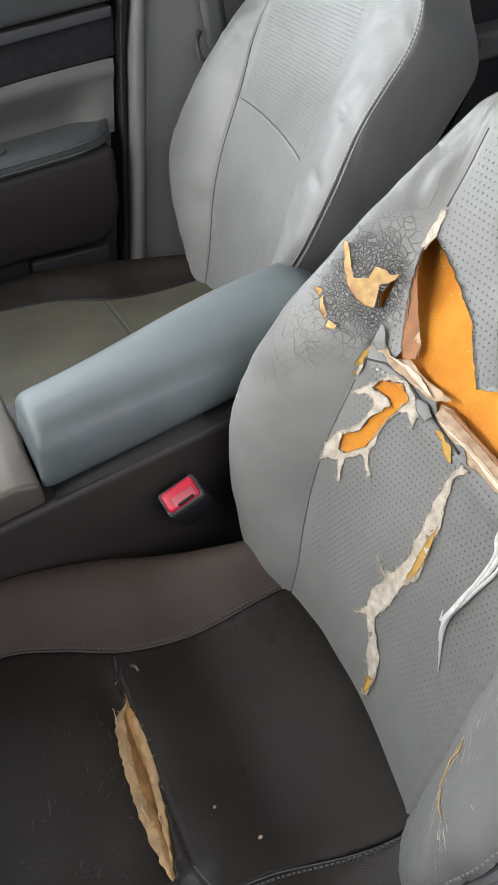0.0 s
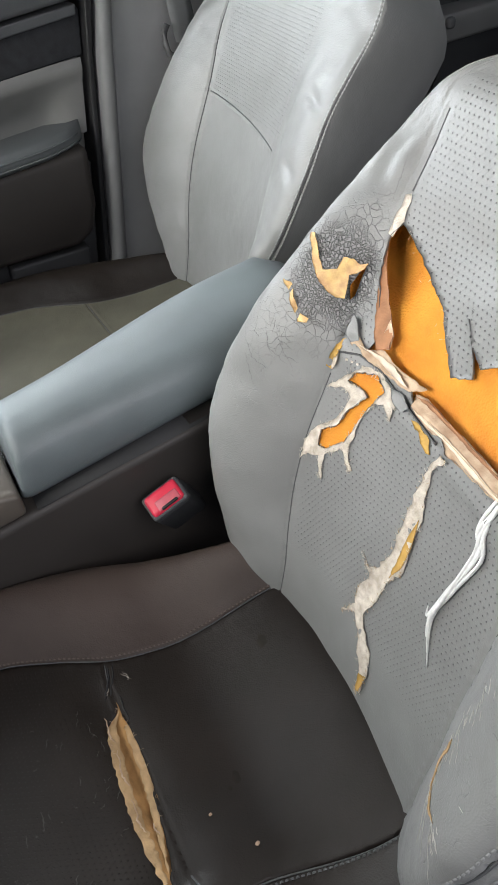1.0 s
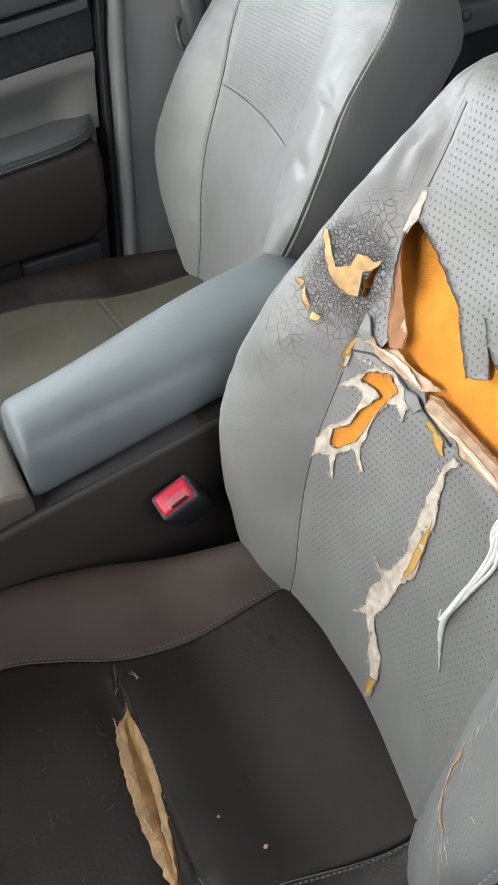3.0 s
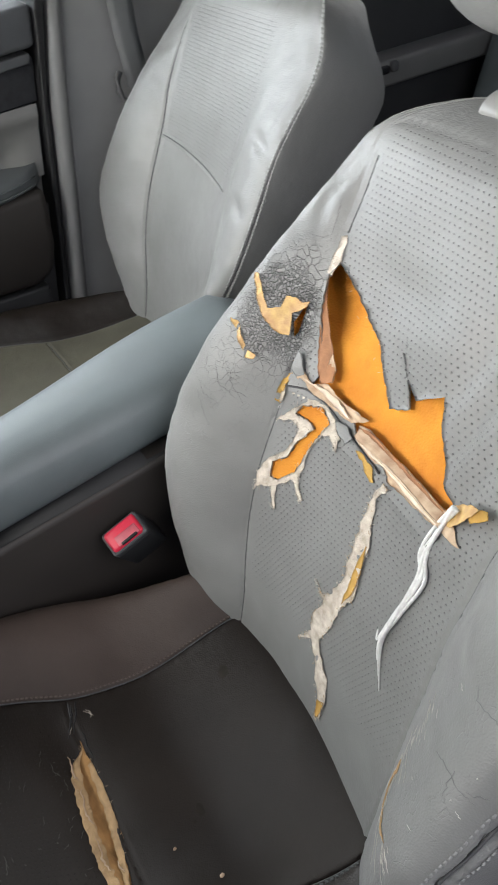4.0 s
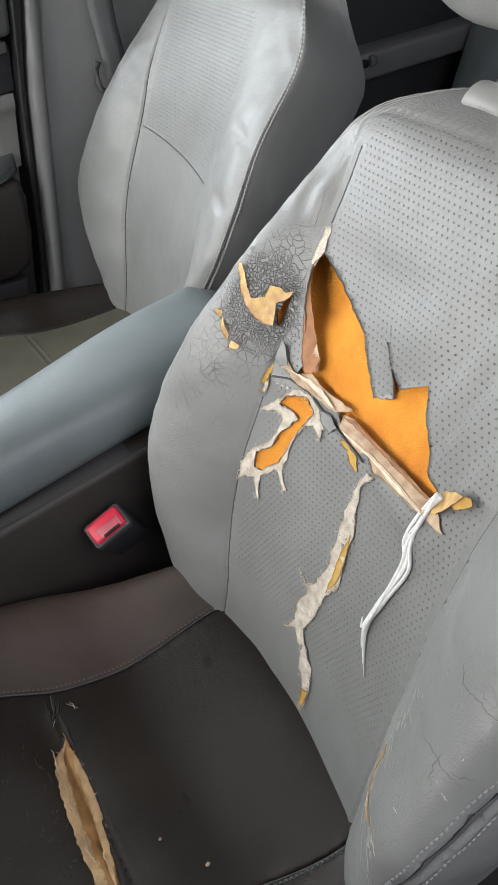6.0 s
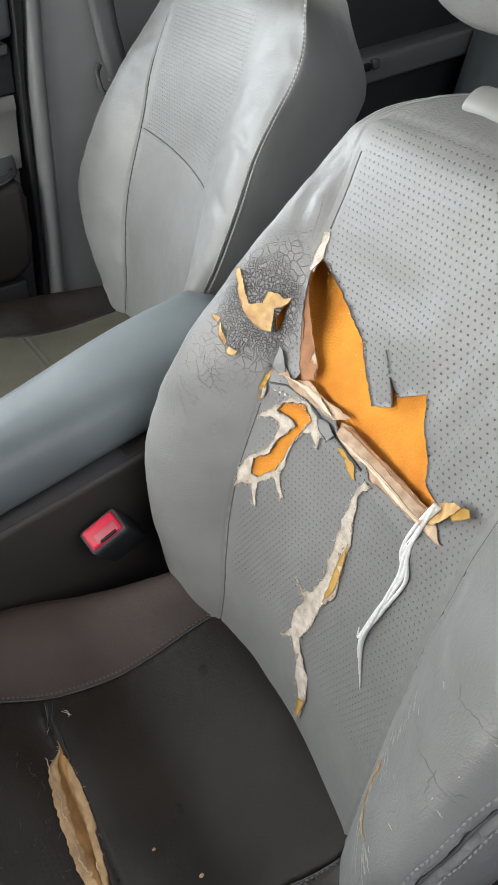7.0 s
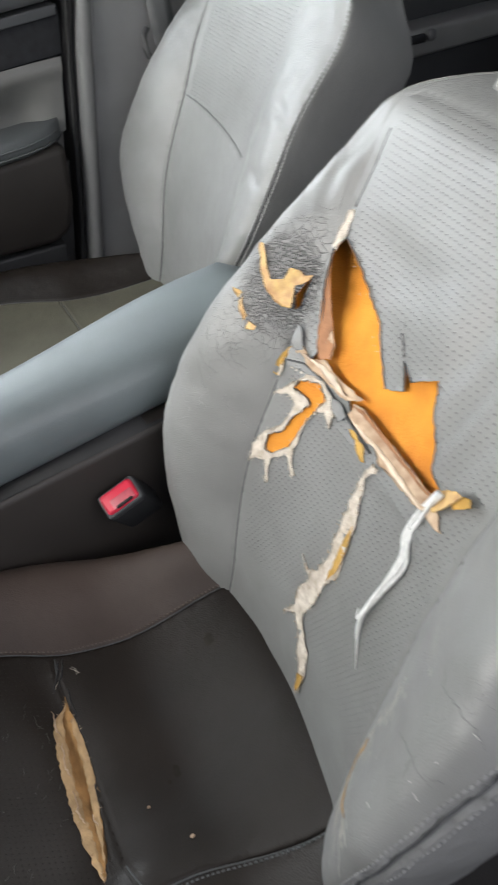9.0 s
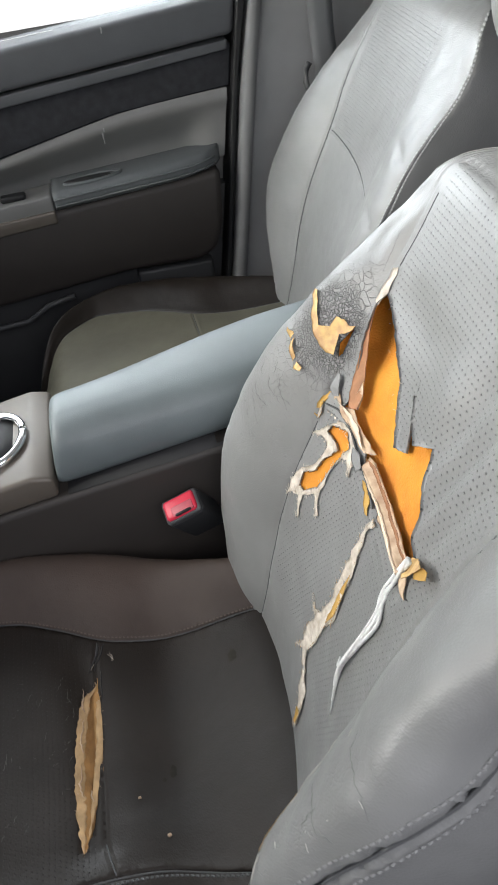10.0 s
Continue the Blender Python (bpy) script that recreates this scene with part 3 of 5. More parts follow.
def seam_lines(surf, v_mid, lo, hi, dip):
    left = [(-SEAM, v) for v in np.linspace(lo, hi, 30)]
    right = [(SEAM, v) for v in np.linspace(lo, hi, 30)]
    across = [(a, v_mid + dip * (1 - (a / SEAM) ** 2)) for a in np.linspace(-SEAM + 0.004, SEAM - 0.004, 14)]
    return left, right, across

# ---- the car round the seats ----
FLOOR = part("floor", rounded_box((3.2, 1.62, 0.04), 0.0, 1, (0.45, 0.37, -0.02)), CARPET, None, smooth=False)
tagged(FLOOR, "dark carpeted car floor", "floor", kind="structure")
# Ground is unseen; its colour is kept dark to cut bounce into the cabin
ground = part("ground", rounded_box((900, 900, 0.1), 0.0, 1, (0, 0, -0.40)), LOW_BOUNCE_GROUND, None, smooth=False)
tagged(ground, "unseen ground outside the car, dark to cut bounced light", "ground", kind="structure")
ceiling = part("ceiling", rounded_box((2.1, 1.24, 0.05), 0.02, 3, (0.58, 0.40, 1.24)), HEADLINER, None)
tagged(ceiling, "pale grey fabric headliner", "ceiling", kind="structure")

# dashboard and front bulkhead, rear bench and tailgate close the cabin
dash = part("dashboard", prism([(-1.35, 0.0), (-0.98, 0.0), (-0.98, 0.35), (-0.82, 0.55), (-0.84, 0.70), (-1.35, 0.78)], "y", -0.36, 1.12, 0.012), PLASTIC, None)
tagged(dash, "dark grey plastic dashboard", "dashboard", kind="structure")
tail = part("wall_rear", rounded_box((0.06, 1.5, 0.95), 0.02, 2, (2.0, 0.37, 0.45)), PLASTIC, None)
tagged(tail, "dark trimmed rear wall of the cabin", "wall", kind="structure")

haze = bpy.data.materials.new("bright_overcast")
haze.use_nodes = True
hb = haze.node_tree.nodes["Principled BSDF"]
hb.inputs["Base Color"].default_value, hb.inputs["Roughness"].default_value = (0.6, 0.6, 0.6, 1), 1.0
hb.inputs["Emission Color"].default_value, hb.inputs["Emission Strength"].default_value = (1.0, 0.99, 0.96, 1), 0.85
backdrop = part("backdrop", rounded_box((60, 0.2, 14), 0.0, 1, (0, 9, 6.6)), haze, None, smooth=False)
tagged(backdrop, "bright overcast distance beyond the car", "backdrop", kind="structure")

DOOR_Y = 1.12
for side, y0, y1 in (("left", -0.36, -0.19), ("right", 1.13, 0.99)):
    for kind, foot, head in (("a", (-1.05, y0, 0.72), (-0.42, y1, 1.235)), ("c", (1.98, y0 + (0.04 if side == "left" else -0.04), 0.86), (1.55, y1, 1.235))):
        rod = part("pillar_" + kind + "_" + side, tube([foot, ((foot[0] + head[0]) / 2, (foot[1] + head[1]) / 2, (foot[2] + head[2]) / 2 + 0.04), head], 0.035, 12), HEADLINER, None)
        tagged(rod, "pale grey roof pillar of the car", "pillar", kind="structure")
bleft = part("pillar_b_left", tube([(0.60, -0.36, 0.0), (0.64, -0.36, 0.55), (0.70, -0.24, 1.22)], 0.05, 12), HEADLINER, None)
tagged(bleft, "grey door pillar behind the driver's seat", "pillar", kind="structure")


def door_panel():
    """Front passenger door card: sill, crease, black cloth insert, moulded recess, padded armrest, map pocket, glass."""
    d = tagged(new("door_1"), "closed front passenger door with grey and black trim", "car door", kind="structure")

    def band(name, pts, lo, hi, mat, bevel=0.004, label=""):
        return part(name, prism(pts, "y", lo, hi, bevel, 3), mat, d, label)
    xr = lambda z: 0.205 + 0.17 * (z - 0.69)
    rise = lambda x: 0.058 * (x - 0.2)
    xf = -1.0
    # outer skin and the wide sloping sill top
    band("sill", [(xf, 0.772 + rise(xf)), (xr(0.78), 0.782), (xr(0.845), 0.849), (xf, 0.845 + rise(xf))], DOOR_Y - 0.012, DOOR_Y + 0.10, SILL, 0.010, "charcoal plastic window sill")
    band("upper_trim", [(xf, 0.742 + rise(xf)), (xr(0.76) - 0.012, 0.757), (xr(0.78) - 0.012, 0.774), (xf, 0.771 + rise(xf))], DOOR_Y - 0.006, DOOR_Y + 0.09, SILL, 0.003)
    band("cloth_insert", [(xf, 0.60 + 0.07 * (xf - 0.2) / 0.5 * 0.3), (-0.27, 0.634), (-0.03, 0.676), (xr(0.69), 0.690), (xr(0.76), 0.765), (xf, 0.755 + rise(xf))], DOOR_Y + 0.010, DOOR_Y + 0.08, CLOTH, 0.004, "black brushed cloth door insert")
    band("middle_trim", [(xf, 0.40), (xr(0.42), 0.42), (xr(0.69), 0.689), (-0.03, 0.675), (-0.27, 0.633), (xf, 0.57)], DOOR_Y + 0.046, DOOR_Y + 0.080, DOORMID, 0.003, "grey moulded plastic door panel")
    # hollowed panel between the cloth and the armrest, closed by a rounded end
    bm = bmesh.new()
    rows = []
    for x in np.linspace(-0.98, 0.198, 60):
        x = float(x)
        zt = spline(x, [-0.98, -0.5, -0.27, -0.03, 0.10, 0.22], [0.566, 0.592, 0.634, 0.676, 0.686, 0.690])
        zb = 0.545 + 0.042 * (x + 0.17)
        fade = smooth_step((0.172 - x) / 0.06)
        row = []
        for k in range(15):
            t = k / 14
            y = DOOR_Y + 0.006 - 0.007 * math.exp(-((t - 0.14) / 0.10) ** 2) + 0.036 * smooth_step((t - 0.16) / 0.55) * fade
            row.append(bm.verts.new((x + 0.17 * (0.690 - (zt + (zb - zt) * t)) * -1.0 * smooth_step((x + 0.1) / 0.3), y, zt + (zb - zt) * t)))
        rows.append(row)
    for a, b in zip(rows, rows[1:]):
        for k in range(14):
            bm.faces.new((a[k], b[k], b[k + 1], a[k + 1]))
    bmesh.ops.recalc_face_normals(bm, faces=bm.faces)
    part("recess", bm, DOORMID, d, "grey hollowed door panel")
    # padded armrest
    bm = bmesh.new()
    xs = [-0.185, -0.17, -0.10, 0.0, 0.08, 0.13, 0.155, 0.166]
    prof = [(0.03, 0.0), (-0.055, 0.0), (-0.066, -0.006), (-0.070, -0.018), (-0.066, -0.030), (-0.060, -0.036), (0.03, -0.036)]
    rings = []
    for x in xs:
        k = 1.0 if x < 0.05 else max(0.12, math.sqrt(max(0.0, 1 - ((x - 0.05) / 0.118) ** 2)))
        z0 = 0.570 + 0.042 * (x + 0.17)
        rings.append([bm.verts.new((x, DOOR_Y + 0.02 + (o if o > 0 else o * k), z0 + h + 0.006 * (1 - k))) for o, h in prof])
    for a, b in zip(rings, rings[1:]):
        for k in range(len(prof) - 1):
            bm.faces.new((a[k], a[k + 1], b[k + 1], b[k]))
    bm.faces.new(rings[0])
    bm.faces.new(rings[-1][::-1])
    bmesh.ops.recalc_face_normals(bm, faces=bm.faces)
    arm = part("armrest", bm, DOOR_VINYL, d, "blue-grey vinyl door armrest")
    for dz, off in ((-0.013, 0.0685), (-0.026, 0.069)):
        part("piping", tube([(x, DOOR_Y + 0.019 - off * (1.0 if x < 0.05 else math.sqrt(max(0.02, 1 - ((x - 0.05) / 0.118) ** 2))), 0.570 + 0.042 * (x + 0.17) + dz) for x in np.linspace(-0.184, 0.15, 26)], 0.0022, 6), DOOR_VINYL, arm)
    # pull cup on the armrest top: a rim, and a black plug as its shade
    loop = [(-0.10 + 0.058 * math.cos(t), DOOR_Y - 0.012 + 0.019 * math.sin(t)) for t in np.linspace(0, math.tau, 28, endpoint=False)]
    loop = [(x, y, 0.5715 + 0.042 * (x + 0.17)) for x, y in loop]
    part("pull_rim", tube(loop + loop[:2], 0.0034, 8), DOOR_VINYL, arm, "moulded pull cup rim")
    part("pull_cup_shade", prism([(x, y) for x, y, _ in loop], "z", 0.540, 0.5745), RUBBER, arm, "black plug for the shade in the pull cup")
    # switch strip in front of the armrest
    band("switch_strip", [(-0.62, 0.505), (-0.188, 0.523), (-0.188, 0.566), (-0.62, 0.548)], DOOR_Y - 0.044, DOOR_Y + 0.03, DOORMID, 0.005)
    band("strip_trim", [(-0.62, 0.490), (-0.188, 0.510), (-0.188, 0.536), (-0.62, 0.520)], DOOR_Y - 0.050, DOOR_Y + 0.02, TAN_PLASTIC, 0.004, "champagne coloured trim strip")
    part("window_switch", rounded_box((0.05, 0.022, 0.012), 0.004, 2, (-0.262, DOOR_Y - 0.02, 0.568)), RUBBER, d, "black window switch")
    # bulging lower panel under the armrest and the map pocket
    low = [(-0.95, 0.30), (-0.45, 0.345), (-0.07, 0.372), (0.09, 0.365), (0.128, 0.385), (0.148, 0.44), (0.157, 0.552), (-0.19, 0.536), (-0.95, 0.50)]
    band("lower_panel", low, DOOR_Y - 0.046, DOOR_Y + 0.07, BROWN_PLASTIC, 0.016, "black-brown plastic lower door panel")
    band("kick_panel", [(-0.95, 0.05), (0.09, 0.05), (xr(0.5), 0.50), (-0.95, 0.40)], DOOR_Y + 0.018, DOOR_Y + 0.07, PLASTIC, 0.004)
    band("map_pocket", [(-0.065, 0.22), (0.105, 0.22), (0.118, 0.345), (-0.055, 0.352)], DOOR_Y - 0.012, DOOR_Y + 0.05, PLASTIC, 0.008, "black plastic map pocket")
    band("outer_skin", [(xf, -0.05), (0.12, -0.05), (xr(0.80), 0.80), (xf, 0.76)], DOOR_Y + 0.10, DOOR_Y + 0.16, MIDPLASTIC, 0.0)
    g = part("pane", prism([(-1.0, 0.80), (0.24, 0.84), (0.30, 1.17), (-0.55, 1.17)], "y", DOOR_Y + 0.05, DOOR_Y + 0.055), GLASS, d, "clear side window glass", smooth=False)
    g.visible_shadow = False
    part("pocket_lip", tube([(x, DOOR_Y - 0.04, z) for x, z in ((-0.9, 0.282), (-0.40, 0.303), (-0.31, 0.306), (-0.26, 0.333), (-0.2, 0.343))], 0.007, 8), PLASTIC, d, "black map pocket lip")
    for x, z, k in ((-0.06, 0.640, 0.022), (-0.056, 0.655, 0.008), (-0.02, 0.825, 0.010)):
        part("scuff", rounded_box((0.0022, 0.0012, k), 0.0005, 1, (x, DOOR_Y + (-0.001 if z < 0.8 else -0.0125), z)), STITCH, d, "pale scuff mark")


SILL = material("charcoal_sill", (0.105, 0.109, 0.116), 0.65, grain=0.0004, grain_size=1200, mottle=0.12)
DOORMID = material("door_grey", (0.20, 0.198, 0.192), 0.42, grain=0.0003, grain_size=1400, mottle=0.08)
door_panel()

# B-pillar beside the passenger seat
pil = tagged(new("pillar"), "dark grey plastic door pillar trim", "pillar", kind="structure")


def pillar_strip(name, f0, f1, lo, hi, mat, bevel):
    zs = [-0.02, 0.28, 0.55, 0.69, 0.84, 1.18]
    fr = lambda z: 0.106 + 0.166 * z
    pts = [(fr(z) + f0, z) for z in zs] + [(fr(z) + f1, z) for z in reversed(zs)]
    bm = prism(pts, "y", lo, hi, bevel, 3)
    for w in bm.verts:
        w.co.y -= 0.30 * max(0.0, w.co.z - 0.80)
    return part(name, bm, mat, pil)


pillar_strip("weather_seal", -0.014, -0.002, DOOR_Y - 0.012, DOOR_Y + 0.10, RUBBER, 0.004)
pillar_strip("pillar_edge", 0.002, 0.030, DOOR_Y - 0.040, DOOR_Y + 0.10, PILLAR_EDGE := material("pillar_grey", (0.22, 0.22, 0.222), 0.38, grain=0.0003, grain_size=1300, mottle=0.06), 0.012)
pillar_strip("pillar_face", 0.026, 0.34, DOOR_Y - 0.030, DOOR_Y + 0.09, PILLAR_FACE := material("pillar_dark_grey", (0.30, 0.30, 0.302), 0.5, grain=0.0003, grain_size=1300, mottle=0.08), 0.010)

# seat belt on the pillar
belt = thing("seat_belt", "grey seat belt webbing hanging in front of the pillar", "seat belt")
bm = bmesh.new()
rows = []
for k in range(15):
    s = k / 14
    z = 1.16 - 0.47 * s
    x = 0.30 + 0.068 * (1 - s) ** 0.8 * 0.2 + 0.062 * s
    rows.append([bm.verts.new((x + dx, DOOR_Y - 0.052 - 0.010 * s - 0.30 * max(0, z - 0.80) + dy, z - 0.32 * dx)) for dx, dy in ((0, 0), (0.016, -0.001), (0.032, -0.001), (0.048, 0), (0.048, 0.0018), (0, 0.0018))])
for a, b in zip(rows, rows[1:]):
    for k in range(6):
        bm.faces.new((a[k], a[(k + 1) % 6], b[(k + 1) % 6], b[k]))
bmesh.ops.recalc_face_normals(bm, faces=bm.faces)
part("webbing", bm, WEBBING, belt, "grey woven webbing")
guide = [(0.350, 0.722), (0.343, 0.712), (0.341, 0.690), (0.345, 0.674), (0.356, 0.668), (0.368, 0.675), (0.400, 0.690)]
part("belt_guide", tube([(x, DOOR_Y - 0.062, z) for x, z in guide], 0.0058, 10), MIDPLASTIC, belt, "grey plastic belt guide")

# rear door beyond the pillar
rear = tagged(new("door_2"), "dark grey rear passenger door panel", "car door", kind="structure")
part("panel", prism([(0.42, -0.03), (1.95, -0.03), (1.95, 0.88), (0.50, 0.83)], "y", DOOR_Y + 0.05, DOOR_Y + 0.12, 0.006), PLASTIC, rear, "black plastic rear door panel")
part("armrest", prism([(0.62, 0.53), (1.50, 0.535), (1.52, 0.575), (1.46, 0.594), (0.62, 0.590)], "y", DOOR_Y - 0.03, DOOR_Y + 0.08, 0.012, 4), DOORMID, rear, "grey rear door armrest")
# Raised black block takes the place of the pull recess and its shade
part("door_handle", rounded_box((0.15, 0.016, 0.018), 0.006, 3, (0.955, DOOR_Y - 0.033, 0.575)), RUBBER, rear, "black block standing for the shaded door pull recess")
part("lock_knob", rounded_box((0.022, 0.020, 0.024), 0.008, 4, (1.045, DOOR_Y - 0.034, 0.578)), MIDPLASTIC, rear, "small grey lock knob")
rg = part("pane", prism([(0.52, 0.84), (1.60, 0.86), (1.25, 1.18), (0.55, 1.18)], "y", DOOR_Y + 0.07, DOOR_Y + 0.075), GLASS, rear, smooth=False)
rg.visible_shadow = False

# rear bench
bench = thing("rear_seat", "grey leather rear bench seat", "car seat")
part("seat", rounded_box((0.52, 1.30, 0.20), 0.06, 5, (1.12, 0.37, 0.24)), SHADED_SOILED_LEATHER, bench)
part("backrest", rounded_box((0.16, 1.30, 0.66), 0.06, 5, (1.50, 0.37, 0.58), Matrix.Rotation(radians(20), 4, "Y")), GREY_LEATHER, bench)
part("side_bolster", rounded_box((0.16, 0.14, 0.55), 0.05, 5, (1.40, 1.02, 0.52), Matrix.Rotation(radians(20), 4, "Y")), VINYL, bench)

# centre console
console = thing("center_console", "dark brown-grey plastic centre console between the front seats", "console")
side = [(-0.98, 0.0), (0.32, 0.0), (0.30, 0.42), (0.23, 0.512), (0.02, 0.498), (-0.215, 0.474), (-0.40, 0.452), (-0.98, 0.44)]
bm = prism(side, "y", 0.296, 0.505, 0.010, 3)
part("body", bm, BROWN_PLASTIC, console, "dark brown-grey console body")


def armrest_pad():
    """Long padded lid, broader behind, with a soft top and a parting line above the console."""
    bm = bmesh.new()
    rings = []
    for s in [0.0, 0.003, 0.008, 0.015, 0.025, 0.04] + [float(q) for q in np.linspace(0.06, 1, 20)]:
        x = -0.214 + 0.42 * s
        nose = math.sqrt(max(0.0, 1 - max(0.0, 1 - s / 0.035) ** 2))
        k = 0.90 + 0.10 * nose
        e = smooth_step((s - 0.90) / 0.10)
        y0, y1 = 0.306 + 0.004 * s, 0.420 + 0.048 * smooth_step(s * 1.3)
        z0 = 0.476 + 0.045 * s + 0.02 * e
        z1 = 0.476 + 0.081 * k + 0.034 * s - 0.030 * e
        w, h = (y1 - y0) / 2 * (0.90 + 0.10 * nose), (z1 - z0) / 2 * (0.86 + 0.14 * nose)
        ring = []
        for t in np.linspace(0, math.tau, 40, endpoint=False):
            c, q = math.cos(t), math.sin(t)
            y = math.copysign(abs(c) ** 0.42, c) * w
            z = math.copysign(abs(q) ** 0.50, q) * h
            lean = 0.016 * (1 if y < 0 else -0.4) * max(0, z / h) ** 1.3
            ring.append(bm.verts.new((x + 0.004 * (z / h) * (1 if s < 0.05 else 0), (y0 + y1) / 2 + y + lean, (z0 + z1) / 2 + z + 0.004 * (1 - (y / w) ** 2) * (z > 0))))
        rings.append(ring)
    for a, b in zip(rings, rings[1:]):
        for k in range(40):
            bm.faces.new((a[k], a[(k + 1) % 40], b[(k + 1) % 40], b[k]))
    bm.faces.new(rings[0][::-1])
    bm.faces.new(rings[-1])
    bmesh.ops.recalc_face_normals(bm, faces=bm.faces)
    return bm


part("armrest_lid", armrest_pad(), VINYL, console, "blue-grey vinyl padded armrest lid")
part("lid_gap", prism([(-0.208, 0.468), (0.19, 0.508), (0.19, 0.514), (-0.208, 0.476)], "y", 0.301, 0.49), RUBBER, console, "dark parting line under the lid")
top = prism([(-0.98, 0.440), (-0.40, 0.452), (-0.219, 0.474), (-0.219, 0.505), (-0.245, 0.512), (-0.42, 0.486), (-0.98, 0.47)], "y", 0.300, 0.492, 0.006, 3)
part("front_trim", top, TAN_PLASTIC, console, "champagne plastic console front trim")
for cx in (-0.295, -0.40):
    zc = 0.499 + 0.13 * (cx + 0.295)
    ring = [(cx + 0.042 * math.cos(t), 0.395 + 0.052 * math.sin(t), zc + 0.13 * 0.042 * math.cos(t) + 0.010) for t in np.linspace(0, math.tau, 36, endpoint=False)]
    holder = part("cup_holder", tube(ring + ring[:2], 0.006, 10), CHROME, console, "chrome ringed cup holder")
    # Black plug up to the rim stands for the shade inside the well
    part("cup_well_shade", prism([(x, y) for x, y, _ in ring], "z", 0.43, zc + 0.0095), RUBBER, holder, "black plug for the shade in the cup holder")

# belt buckle beside the driver's cushion
buckle = thing("seat_belt_buckle", "black belt buckle with a red release button", "seat belt buckle")
tb = Euler((radians(26), radians(-22), radians(-4))).to_matrix().to_4x4()
tb = Matrix.Translation(Vector((-0.078, 0.262, 0.446)) - tb @ Vector((0, 0, 0.045))) @ tb


def placed(bm, m):
    bmesh.ops.transform(bm, matrix=m, verts=bm.verts)
    return bm


part("housing", placed(rounded_box((0.052, 0.034, 0.080), 0.007, 4), tb), PLASTIC, buckle, "black plastic buckle housing")
part("bezel", placed(rounded_box((0.050, 0.032, 0.010), 0.006, 4, (0.0, 0.0, 0.040)), tb), MIDPLASTIC, buckle, "thin dark bezel")
part("release_button", placed(rounded_box((0.044, 0.027, 0.012), 0.005, 4, (0.0, 0.0, 0.0425)), tb), RED, buckle, "bright red release button")
part("button_dish", placed(rounded_box((0.030, 0.013, 0.003), 0.0014, 2, (0.003, -0.005, 0.0478)), tb), RED_PALE, buckle, "worn pale red dish of the button")
part("slot", placed(rounded_box((0.022, 0.0035, 0.004), 0.001, 1, (0.003, -0.0105, 0.0485)), tb), RUBBER, buckle, "dark latch slot")
part("stalk", placed(rounded_box((0.034, 0.014, 0.14), 0.006, 2, (0.0, 0.0, -0.10)), tb), PLASTIC, buckle)

# ---- front passenger seat ----
pseat = thing("passenger_seat", "grey leather front passenger seat, olive cushion coloured for dirt and shade", "car seat", "front seats")
pb = Backrest((0.19, 0.72, 0.33), 6, 24, 0.015, {1: [1.05, 1.10, 1.13, 1.08, 1.15, 1.2], -1: [0.85, 0.80, 0.87, 1.02, 1.26, 1.6]})
pb.outer, pb.deep = [0.6, 0.6, 0.52, 0.45, 0.45], 0.86
l1 = [(-0.113, v) for v in np.linspace(0.331, 0.585, 20)]
l2 = [(SEAM + 0.006 + 0.018 * smooth_step((v - 0.36) / 0.16), v) for v in np.linspace(-0.06, 0.585, 40)]
l3 = [(a, 0.349 - 0.022 * ((0.135 - a) / 0.248) ** 1.5) for a in np.linspace(-0.110, 0.134, 16)]
ST = SEAM + 0.140
outer_seam = [(-ST, v) for v in np.linspace(-0.05, 0.60, 40)]
far_seam = [(ST, v) for v in np.linspace(-0.05, 0.60, 40)]


def top_perf(a, v):
    return smooth_step((0.128 - abs(a)) / 0.006) * smooth_step((v - 0.345) / 0.006) * smooth_step((0.565 - v) / 0.01)


def soft_folds(a, v):
    """Shallow folds that slack leather makes over the bolsters."""
    k = smooth_step((abs(a) - SEAM) / 0.04) * smooth_step((SEAM + 0.17 - abs(a)) / 0.05)
    q = noise.noise(Vector((a * 16, v * 30, 1.7)))
    return 0.0020 * k * q + 0.0013 * k * noise.noise(Vector((a * 38, v * 52, 9.0)))


def pinch(a, v):
    d = 0.0
    for v0 in (0.33, 0.42):
        d -= 0.006 * math.exp(-((v - v0 - 0.25 * (a + SEAM + 0.08)) / 0.006) ** 2) * math.exp(-((a + SEAM + 0.085) / 0.03) ** 2)
    return d + soft_folds(a, v)


pb.bend = pinch
pcover = part("backrest", sheet(pb, 0.0075, rect(-pb.A1, pb.A1, pb.V0, pb.V1 - 0.0005), (), (l1, l2, l3, outer_seam, far_seam), pinch, 0, top_perf, welts={0: 0.3, 3: 1.5}), GREY_LEATHER, pseat, "grey leather backrest")
stitches("stitching", pb, outer_seam, 0.0056, pcover)
stitches("stitching", pb, outer_seam, -0.0056, pcover)
for line in (l2, l3):
    seam_thread(pb, line, pcover)
seam_thread(pb, l1, pcover, 0.0005, mat=STITCH)
seam_thread(pb, outer_seam, pcover, 0.0014)
back_shell(pseat, pb)
headrest(pseat, pb)
pc = Cushion(0.245, 0.735, 0.332, 0.0, 0.012, 0.012)
c1, c2, c3 = seam_lines(pc, 0.215, 0.0, 0.50, 0.0)
pc.bend = soft_folds
pcush = part("cushion_panel", sheet(pc, 0.009, rect(-SEAM, SEAM, pc.V0, pc.V1), (), (c1, c2, c3), soft_folds, 0, lambda a, v: 0.0), OLIVE_LEATHER, pseat, "olive-brown leather cushion panel with dirt and shade in its colour")
